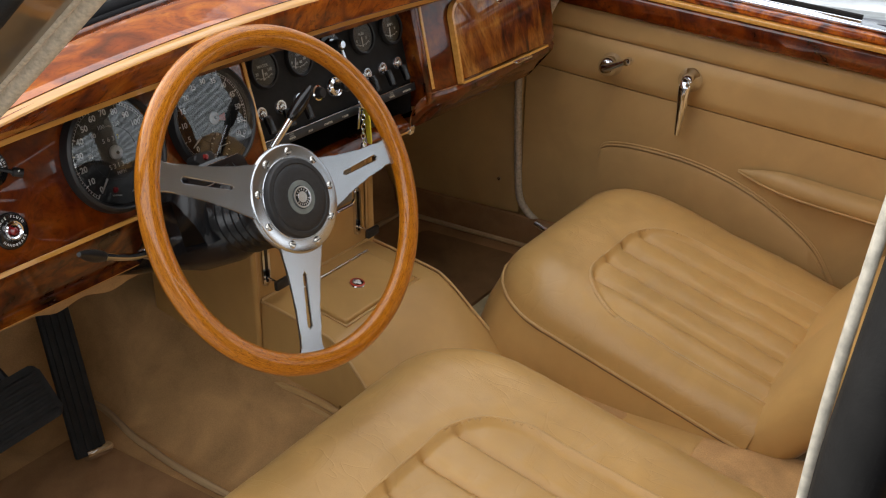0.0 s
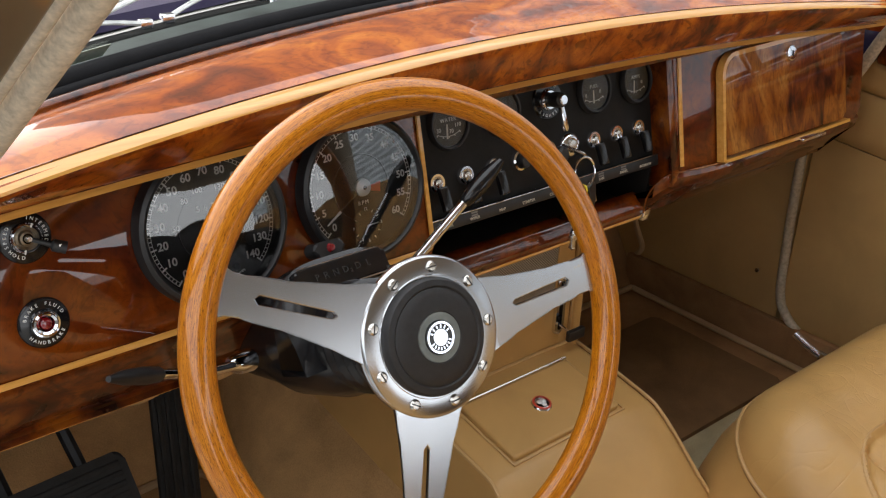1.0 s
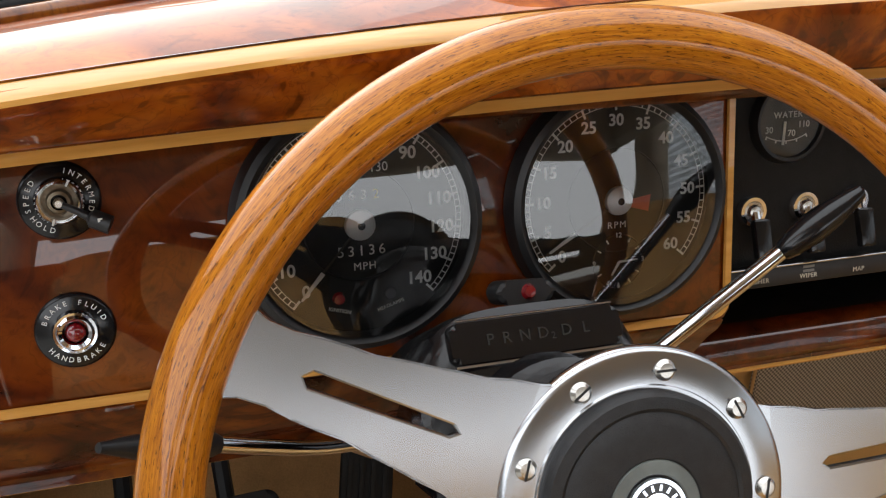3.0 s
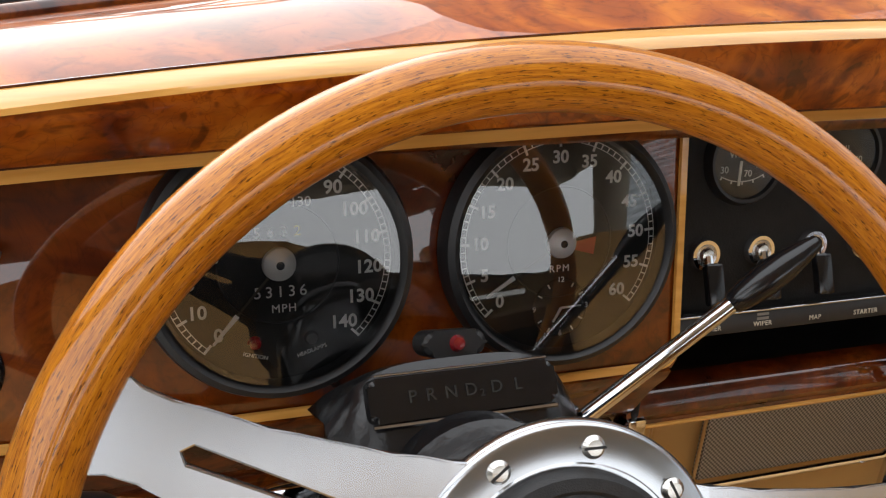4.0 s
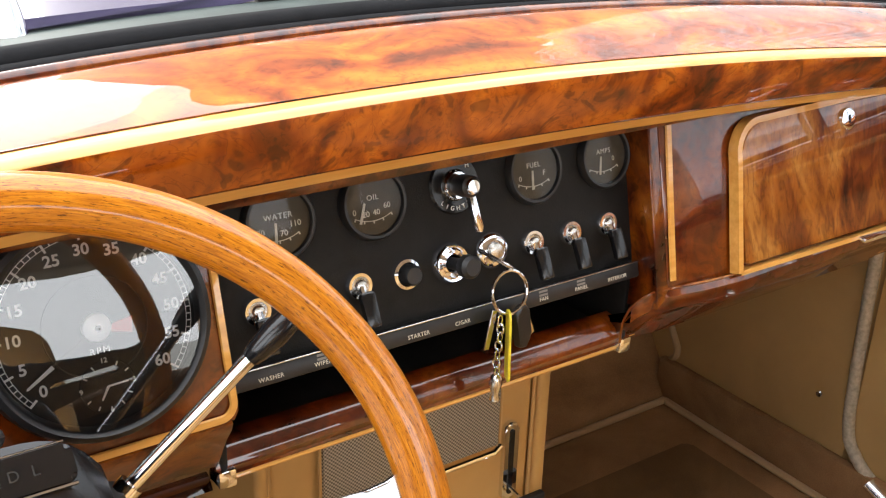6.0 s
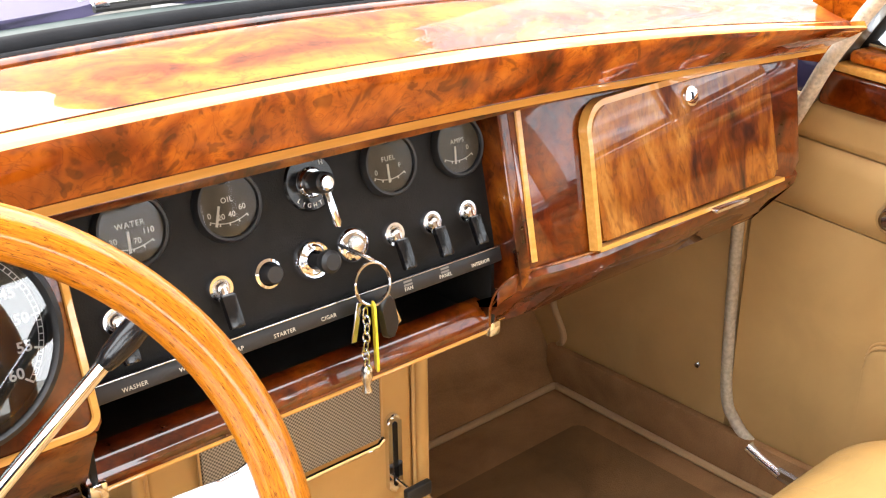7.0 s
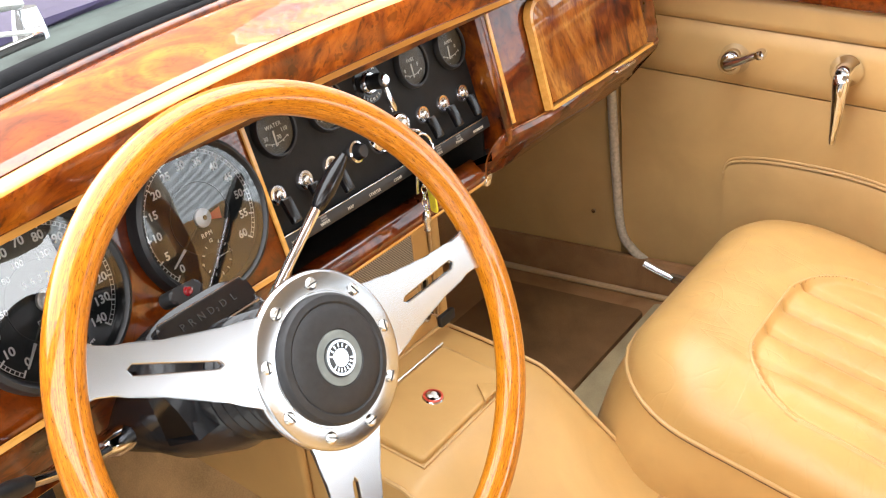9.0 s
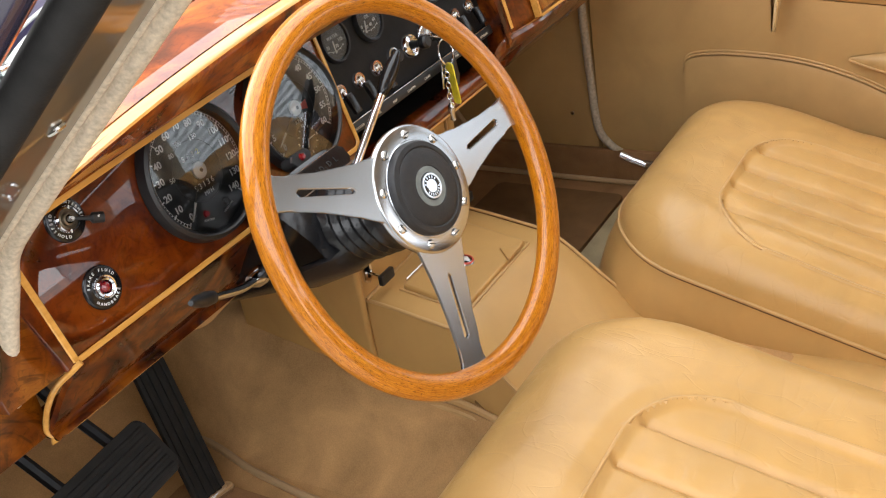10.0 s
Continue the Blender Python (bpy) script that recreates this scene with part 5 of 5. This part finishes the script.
part("plate", lathe([(0, 0.002), (0.022, 0.002), (0.0235, 0.0)], 40), BLACK_GLOSS, ls, "round black plate")
part("collar", lathe([(0.006, 0.006), (0.0105, 0.006), (0.0122, 0.004), (0.0126, 0.002)], 32), CHROME, ls)
part("knob", lathe([(0, 0.026), (0.006, 0.026), (0.0085, 0.024), (0.009, 0.012), (0.0075, 0.004)], 28), BLACK_SATIN, ls, "black knob")
part("knob_cap", lathe([(0, 0.0280), (0.0052, 0.0277), (0.0064, 0.026), (0.0064, 0.0245)], 28), CHROME, ls)
part("lever", slab([(-0.003, -0.004), (0.003, -0.004), (0.0042, -0.034), (0.002, -0.038), (-0.001, -0.037), (-0.003, -0.03)], 0.018, 0.023, 0.0015, Matrix.Rotation(radians(8), 4, "Z")), CHROME, ls, "chrome lever")
for tx, a in (("O", 100), ("S", 75), ("H", 48)):
    letters(tx, 0.0055, Matrix.Translation((*polar(0.0185, a), 0.0022)), "lettering", WHITE, ls)
for tx, a in zip("LIGHTS", (222, 238, 254, 271, 288, 304)):
    letters(tx, 0.0050, Matrix.Translation((*polar(0.0185, a), 0.0022)) @ Matrix.Rotation(radians(a + 90), 4, "Z"), "lettering", WHITE, ls)

# row of switches
tog = None
for k in (-4, -3, -2, 2, 3, 4):
    m = on_panel(k * PITCH, 0.5725, 0.0005)
    if tog is None:
        tog = thing("toggle_switch", "chrome-ringed toggle switch with a black paddle", "switch", m, "toggle switches")
        part("ring", lathe([(0.006, 0.0015), (0.0075, 0.004), (0.0098, 0.004), (0.0105, 0.0025), (0.011, 0.0)], 28), CHROME, tog, "chrome ring")
        part("ball", lathe([(0, 0.007), (0.004, 0.006), (0.006, 0.003), (0.0068, 0.001)], 20), STEEL, tog)
        part("paddle", box(-0.0062, 0.0062, -0.033, -0.006, 0.006, 0.013, 0.002, 2, Matrix.Rotation(radians(-14), 4, "X")), BLACK_GLOSS, tog, "black plastic paddle")
        part("stem", tube([(0, 0, 0.005), (0, -0.010, 0.008)], 0.003, 8), CHROME, tog)
    else:
        copy_thing(tog, m)
pb = thing("starter_button", "black push button in a chrome ring", "button", on_panel(-PITCH, 0.5725, 0.0005))
part("ring", lathe([(0.008, 0.002), (0.0095, 0.005), (0.0118, 0.004), (0.0125, 0.0)], 28), CHROME, pb)
part("cap", lathe([(0, 0.014), (0.0065, 0.014), (0.0080, 0.012), (0.0082, 0.0)], 28), BLACK_SATIN, pb)
cl = thing("cigar_lighter", "chrome ringed cigar lighter with a black knob", "lighter", on_panel(0.0, 0.5725, 0.0005))
part("socket", lathe([(0.005, 0.002), (0.0075, 0.006), (0.0095, 0.0045), (0.0110, 0.0065), (0.013, 0.005), (0.0145, 0.006), (0.0165, 0.003), (0.017, 0.0)], 36), CHROME, cl, "stepped chrome socket")
part("stem", tube([(0, 0, 0.0), (0, 0, 0.02)], 0.005, 12), BLACK_SATIN, cl)
part("knob", lathe([(0, 0.033), (0.0065, 0.033), (0.0092, 0.030), (0.0092, 0.023), (0.0065, 0.019), (0, 0.019)], 28), BLACK_SATIN, cl, "black knob")
ig = thing("ignition_lock", "chrome ignition lock with a key in it", "lock", on_panel(PITCH, 0.5740, 0.0005))
part("ring", lathe([(0.006, 0.003), (0.009, 0.006), (0.0125, 0.005), (0.0150, 0.002), (0.0155, 0.0)], 32), CHROME, ig)
part("barrel", lathe([(0, 0.009), (0.006, 0.008), (0.0065, 0.0)], 24), STEEL, ig)
# keys hang from the lock, nearly plumb
keys = thing("key_bunch", "bunch of keys on a steel ring with a yellow tag", "keys", pose(PITCH - 0.004, -0.028, 0.568, 0, 0, 0))
part("ignition_key", box(-0.010, 0.012, -0.008, 0.024, 0.000, 0.003, 0.001, 1, pose(0.001, 0.006, 0.001, 10, 35, 20)), STEEL, keys, "steel ignition key")
part("ring", tube([(0.017 * math.cos(a * math.pi / 16) - 0.002, -0.006 + 0.004 * math.sin(a * math.pi / 16), -0.016 + 0.017 * math.sin(a * math.pi / 16)) for a in range(32)], 0.0014, 8, True), CHROME, keys, "steel key ring")
tg = part("tag", slab(rounded(-0.0085, 0.0085, -0.058, 0.0, 0.004), 0.0, 0.002, 0.0008, pose(-0.006, -0.010, -0.030, 90, 8, 62)), YELLOW, keys, "yellow plastic tag")
for k in range(4):
    part("writing_bar", box(-0.0045, 0.0045, -0.014 - 0.009 * k, -0.010 - 0.009 * k, 0.0021, 0.0024, 0, 1, pose(-0.006, -0.010, -0.030, 90, 8, 62)), BLACK_SATIN, tg)
part("fob", slab(rounded(-0.009, 0.009, -0.040, 0.0, 0.008), 0.0, 0.006, 0.002, pose(0.006, -0.006, -0.030, 90, -14, 20)), BLACK_SATIN, keys, "black fob")
part("key", box(-0.003, 0.003, -0.001, 0.001, -0.034, 0.0, 0.0006, 1, pose(0.012, -0.006, -0.030, 0, -24, 10)), STEEL, keys, "steel key")
part("key", box(-0.003, 0.003, -0.001, 0.001, -0.034, 0.0, 0.0006, 1, pose(-0.016, -0.006, -0.028, 0, 14, 10)), STEEL, keys)
bm = bmesh.new()
for k in range(8):
    r = [(0.0032 * math.cos(a * math.pi / 6), 0.0, -0.004 + 0.005 * math.sin(a * math.pi / 6)) for a in range(12)]
    merge(bm, tube(r, 0.0009, 6, True, pose(-0.012 + 0.0012 * math.sin(k), -0.008, -0.034 - 0.0075 * k, 0, 0, 90 * (k % 2) + 20)))
part("chain", bm, CHROME, keys, "short steel chain")
part("pendant", lathe([(0, 0.0), (0.004, -0.004), (0.0055, -0.012), (0.003, -0.02), (0.0045, -0.026), (0, -0.030)], 10, pose(-0.013, -0.008, -0.084)), STEEL, keys, "worn steel pendant")

# round switches on the driver's end
for nm, lab, z, top, bot in (("selector_switch", "round black overdrive selector with a chrome boss and lever", 0.631, "INTERMED", "HOLD"), ("warning_lamp", "round black brake warning lamp with a chrome ring and red lens", 0.563, "BRAKE FLUID", "HANDBRAKE")):
    w = thing(nm, lab, "switch" if z > 0.6 else "warning lamp", on_board(-0.599, z, 0.0005) @ Matrix.Diagonal((0.80, 0.80, 0.9, 1)))
    part("plate", lathe([(0, 0.003), (0.0235, 0.003), (0.0255, 0.0015), (0.026, 0.0)], 48), BLACK_GLOSS, w, "round black plate")
    if z > 0.6:
        part("ring", lathe([(0.0108, 0.004), (0.0118, 0.0075), (0.0135, 0.0085), (0.0152, 0.0065), (0.0158, 0.003)], 40), CHROME, w, "worn chrome ring")
        part("dished_collar", lathe([(0.0050, 0.0090), (0.0070, 0.0085), (0.0082, 0.0050), (0.0108, 0.0040)], 32), BRONZED, w, "tarnished inner collar")
        part("boss", lathe([(0, 0.0150), (0.0022, 0.0150), (0.0034, 0.0120), (0.0040, 0.0085)], 20), STEEL, w)
        for a in (62, 250):
            part("rivet", box(0.0112, 0.0156, -0.0007, 0.0007, 0.0080, 0.0092, 0.0003, 1, Matrix.Rotation(radians(a), 4, "Z")), WHITE, w)
        part("lever", tube([(0.002, -0.001, 0.013), (0.012, -0.006, 0.016), (0.017, -0.009, 0.017), (0.019, -0.010, 0.018), (0.030, -0.015, 0.021)], [0.0022, 0.0025, 0.003, 0.0062, 0.0062], 10, flat=0.75), BLACK_SATIN, w, "short black lever")
        part("lever_mark", box(0.0225, 0.0255, -0.0120, -0.0095, 0.0225, 0.0238, 0.0003, 1), WHITE, w)
    else:
        part("ring", lathe([(0.0075, 0.0045), (0.0082, 0.0075), (0.0105, 0.0088), (0.0122, 0.0070), (0.0138, 0.0072), (0.0146, 0.0050), (0.0150, 0.003)], 40), CHROME, w, "stepped chrome ring")
        part("lens", lathe([(0, 0.0105), (0.0035, 0.0098), (0.006, 0.0075), (0.0066, 0.004)], 28), RED, w, "dark red lens")
    for tx, mid, sgn in ((top, 90 if z < 0.6 else 28, -1), (bot, 270 if z < 0.6 else 232, 1)) + ((("SPEED", 168, -1),) if z > 0.6 else ()):
        step = 13.5
        for i, c in enumerate(tx):
            a = mid + sgn * step * (i - (len(tx) - 1) / 2)
            if c != " ":
                letters(c, 0.0049, Matrix.Translation((*polar(0.0198, a), 0.0032)) @ Matrix.Rotation(radians(a - 90 if sgn < 0 else a + 90), 4, "Z"), "lettering", WHITE, w)

BLACK_SOFT = speckled("black_soft_vinyl", (0.008, 0.008, 0.009), 0.22, 25, 0.25)
# ---- steering column ----
CA = Vector((0.03, 0.90, -0.43)).normalized()
HUB = Vector((-0.3760, -0.2463, 0.5736))
col = thing("steering_column", "black steering column shroud with a rubber gaiter", "steering column")
cq = CA.to_track_quat("Z", "Y").to_matrix().to_4x4()
CM = Matrix.Translation(HUB) @ cq
prof = [(0.0, 0.015), (0.034, 0.015), (0.040, 0.022), (0.043, 0.036)]
for k in range(4):
    prof += [(0.0490, 0.042 + 0.014 * k), (0.0475, 0.047 + 0.014 * k), (0.0420, 0.050 + 0.014 * k)]
prof += [(0.048, 0.102), (0.054, 0.125), (0.055, 0.19), (0.048, 0.23), (0.03, 0.42)]
part("shroud", lathe(prof, 40, CM), BLACK_SOFT, col, "black ribbed shroud")
# selector housing: a hood over the column with a window
hood = []
for i in range(17):
    u = i / 16
    x = -0.367 + (u - 0.5) * 0.128
    k = 1 - abs(2 * u - 1) ** 4
    hood.append([(x, -0.048, 0.530 + 0.018 * k), (x, -0.070, 0.541 + 0.026 * k), (x, -0.084, 0.547 + 0.029 * k), (x, -0.093, 0.544 + 0.027 * k), (x, -0.108, 0.534 + 0.022 * k), (x, -0.124, 0.522 + 0.016 * k), (x, -0.136, 0.507), (x, -0.10, 0.49)])
part("hood", thick_sheet([[(x - 0.005, y - 0.022, z + 0.012) for x, y, z in r] for r in hood], 0.006, (0, 1, -2)), BLACK_SOFT, col, "black column hood")
qm = Matrix.Translation((-0.372, -0.1205, 0.5775)) @ Matrix.Rotation(radians(0.2), 4, "Y") @ Matrix.Rotation(radians(50), 4, "X")
sel = part("selector_window", slab(rounded(-0.047, 0.047, -0.0105, 0.0105, 0.004), -0.006, 0.003, 0.003, qm), BLACK_GLOSS, col, "glossy black selector window")
part("window_edge", tube([(-0.046, -0.0120, 0.002), (0.046, -0.0120, 0.002)], 0.0012, 6, False, qm), ALLOY, sel)
part("window_edge", tube([(-0.043, 0.0115, 0.002), (0.044, 0.0115, 0.002)], 0.0007, 6, False, qm), ALLOY, sel)
SEL_GREY = mat("grey_lettering", (0.022, 0.021, 0.017), 0.5)
for tx, x in (("P", -0.026), ("R", -0.017), ("N", -0.007), ("D", 0.003), ("2", 0.0085), ("D", 0.016), ("L", 0.027)):
    letters(tx, 0.0085 if tx != "2" else 0.005, qm @ Matrix.Translation((x, 0.0 if tx != "2" else -0.002, 0.0033)), "letter", SEL_GREY, sel)
rl = part("lamp_pod", slab(rounded(-0.017, 0.017, -0.0065, 0.0065, 0.0062), -0.010, 0.005, 0.003, Matrix.Translation((-0.3705, -0.096, 0.5895)) @ Matrix.Rotation(radians(3), 4, "Y") @ Matrix.Rotation(radians(62), 4, "X")), BLACK_SATIN, col, "black indicator lamp pod")
part("lamp", lathe([(0, 0.004), (0.003, 0.003), (0.0045, 0.0)], 16, Matrix.Translation((-0.3690, -0.1002, 0.5915)) @ Matrix.Rotation(radians(62), 4, "X")), RED, rl, "small red lamp")
gs = thing("gear_selector", "chrome column gear lever with a black tapered grip", "gear lever")
G0, G1, G2 = Vector((-0.296, -0.097, 0.529)), Vector((-0.2126, -0.0992, 0.5967)), Vector((-0.168, -0.101, 0.6315))
part("rod", tube([G0, G0.lerp(G1, 0.5), G1], 0.0048, 12), CHROME, gs, "chrome rod")
part("grip", tube([G1.lerp(G2, s) for s in (-0.05, 0.0, 0.1, 0.35, 0.6, 0.85, 0.97, 1.0)], [0.004, 0.0062, 0.0075, 0.0092, 0.0085, 0.0058, 0.004, 0.0015], 14), BLACK_GLOSS, gs, "black tapered grip")
part("collar", tube([G0 - Vector((0.004, 0, 0.003)), G0 + Vector((0.006, 0, 0.005))], 0.008, 12), CHROME, gs)
part("pivot", lathe([(0, 0.012), (0.010, 0.010), (0.014, 0.0), (0.012, -0.01)], 20, Matrix.Translation((-0.304, -0.097, 0.524))), BLACK_SATIN, gs)
ind = thing("indicator_stalk", "chrome indicator stalk with a black pointed grip", "indicator stalk")
I0, I1, I2 = Vector((-0.448, -0.070, 0.487)), Vector((-0.538, -0.1016, 0.526)), Vector((-0.590, -0.1337, 0.558))
part("rod", tube(spline([I0, I0.lerp(I1, 0.4) - Vector((0, 0, 0.004)), I1], 5), 0.0045, 10), CHROME, ind)
part("boss", tube([I0 + Vector((0.014, 0.006, -0.004)), I0, I0 - Vector((0.010, 0, -0.002))], [0.011, 0.010, 0.006], 14), CHROME, ind, "chrome boss")
part("grip", tube([I1.lerp(I2, s) for s in (-0.1, 0.0, 0.3, 0.7, 1.0)], [0.004, 0.0065, 0.0075, 0.006, 0.0025], 12), BLACK_SATIN, ind, "black grip")

# ---- steering wheel ----
WM = Matrix.Translation(HUB) @ (Matrix.Rotation(radians(-3.5), 4, "Z") @ Matrix.Rotation(radians(90 - 23.1), 4, "X"))
wheel = thing("steering_wheel", "three-spoke wood-rimmed steering wheel with slotted alloy spokes", "steering wheel", WM)
RR, TR = 0.1892, 0.0130


def rim_mesh():
    bm = bmesh.new()
    uvl = bm.loops.layers.uv.new("UVMap")
    n, k = 144, 20
    V = []
    for i in range(n):
        a = 2 * math.pi * i / n
        ring = []
        for j in range(k):
            b = 2 * math.pi * j / k
            r = RR + TR * math.cos(b)
            ring.append(bm.verts.new((r * math.cos(a), r * math.sin(a), TR * 0.92 * math.sin(b) - 0.002)))
        V.append(ring)
    for i in range(n):
        for j in range(k):
            f = bm.faces.new((V[i][j], V[(i + 1) % n][j], V[(i + 1) % n][(j + 1) % k], V[i][(j + 1) % k]))
            for l, (p, q) in zip(f.loops, ((i, j), (i + 1, j), (i + 1, j + 1), (i, j + 1))):
                l[uvl].uv = (p / n * 3.0, q / k)
    return bm


part("rim", rim_mesh(), WOOD_RIM, wheel, "varnished mahogany rim")
SPOKE_A = (154.2, 2.7, -106.0)
for a in SPOKE_A:
    n = 12
    up, lo = [], []
    for i in range(n + 1):
        u = i / n
        r = 0.050 + (RR - 0.008 - 0.050) * u
        w = 0.0175 * (1 - u) ** 2.2 + 0.0150 + 0.004 * max(0, (u - 0.85) / 0.15) ** 2
        up.append((r, w))
        lo.append((r, -w))
    outline = lo + up[::-1]
    # slotted plate: two halves round the slot
    s0, s1, hw = 0.088, 0.147, 0.0033
    bm = bmesh.new()

    def ring_pts(z):
        out = [bm.verts.new((x, y, z)) for x, y in outline]
        slot = [bm.verts.new((x, y, z)) for x, y in ([(s0, -hw * 0.7), (s1, -hw), (s1 + 0.003, 0), (s1, hw), (s0, hw * 0.7), (s0 - 0.003, 0)])]
        return out, slot
    for z in (0.0018, -0.0018):
        out, slot = ring_pts(z)
        eo = [bm.edges.new((out[i], out[(i + 1) % len(out)])) for i in range(len(out))]
        es = [bm.edges.new((slot[i], slot[(i + 1) % 6])) for i in range(6)]
        bmesh.ops.triangle_fill(bm, use_beauty=True, edges=eo + es)
        if z > 0:
            o1, s1v = out, slot
        else:
            o2, s2v = out, slot
    for A, B in ((o1, o2), (s1v, s2v)):
        for i in range(len(A)):
            bm.faces.new((A[i], A[(i + 1) % len(A)], B[(i + 1) % len(A)], B[i]))
    edges = [e for e in bm.edges if len(e.link_faces) == 2 and e.calc_face_angle(0) > 1.0 and abs(e.verts[0].co.z - e.verts[1].co.z) < 1e-5 and e.verts[0].co.z > 0]
    bmesh.ops.bevel(bm, geom=edges, offset=0.0009, segments=2, profile=0.5, affect="EDGES")
    for v in bm.verts:
        v.co.z += -0.004 * max(0.0, (v.co.x - 0.06) / 0.13)
    bm.transform(Matrix.Rotation(radians(a), 4, "Z"))
    part("spoke", bm, ALLOY, wheel, "polished alloy spoke with a slot", False)
for k, w in enumerate((0.004, 0.003, 0.004, 0.0035, 0.003)):
    part("engraved_bar", box(0.148 + 0.0052 * k, 0.148 + 0.0052 * k + w, 0.0075, 0.0098, -0.0014, -0.00105 - 0.0001 * k, 0, 1, Matrix.Rotation(radians(2.7), 4, "Z")), STEEL, wheel)
part("hub_plate", lathe([(0.043, 0.0045), (0.0480, 0.0045), (0.0486, 0.0038), (0.0608, 0.0038), (0.0626, 0.0030), (0.0640, 0.0012), (0.0640, -0.003), (0.043, -0.003)], 96), ALLOY, wheel, "polished alloy hub ring")
part("hub_back", lathe([(0, -0.002), (0.058, -0.003), (0.05, -0.02), (0.03, -0.03), (0, -0.03)], 48), BLACK_SATIN, wheel)
part("horn_pad", lathe([(0.0465, 0.003), (0.0465, 0.0075), (0.0445, 0.0105), (0.040, 0.0115), (0.0385, 0.0105), (0.037, 0.0115), (0.030, 0.0130), (0.0205, 0.0135), (0.0195, 0.0125), (0.018, 0.0125), (0, 0.0125)], 64), HORN, wheel, "black grained horn pad")
part("grey_ring", lathe([(0.0135, 0.0128), (0.0142, 0.0134), (0.0192, 0.0134), (0.0198, 0.0126)], 56), GREY_RING, wheel, "grey ring round the badge")
bdg = part("badge", lathe([(0, 0.0148), (0.0065, 0.0148), (0.0068, 0.0143), (0.0105, 0.0143), (0.0108, 0.0150), (0.0125, 0.0150), (0.013, 0.0125)], 40), CHROME, wheel, "round silver and black badge")
part("black_ring", lathe([(0.0068, 0.0145), (0.0107, 0.0145), (0.0107, 0.0140), (0.0068, 0.0140)], 40, None, True), BLACK_GLOSS, bdg)
for k in range(14):
    a = 150 - 120 * k / 5 if k < 6 else 205 + 130 * (k - 6) / 7
    part("bar", box(-0.0006, 0.0006, -0.0013, 0.0013, 0.0145, 0.0148, 0, 1, Matrix.Translation((*polar(0.0087, a), 0)) @ Matrix.Rotation(radians(a - 90), 4, "Z")), CHROME, bdg)
first = None
for k in range(9):
    a = 78.5 + 40 * k
    m = Matrix.Translation((*polar(0.0545, a), 0.004)) @ Matrix.Rotation(radians(37 * k), 4, "Z")
    if first is None:
        first = part("screw", lathe([(0, 0.0022), (0.003, 0.0020), (0.0046, 0.0004), (0.0046, 0.0)], 20), STEEL, wheel, "slotted steel screw")
        sl = part("screw_slot", box(-0.0043, 0.0043, -0.0005, 0.0005, 0.0019, 0.00235, 0), BLACK_SATIN, first)
        first.matrix_local = m
        slot_mesh, screw_mesh = sl.data, first.data
    else:
        sc = new("screw", screw_mesh)
        sc.parent, sc.matrix_local = wheel, m
        s2 = new("screw_slot", slot_mesh)
        s2.parent = sc
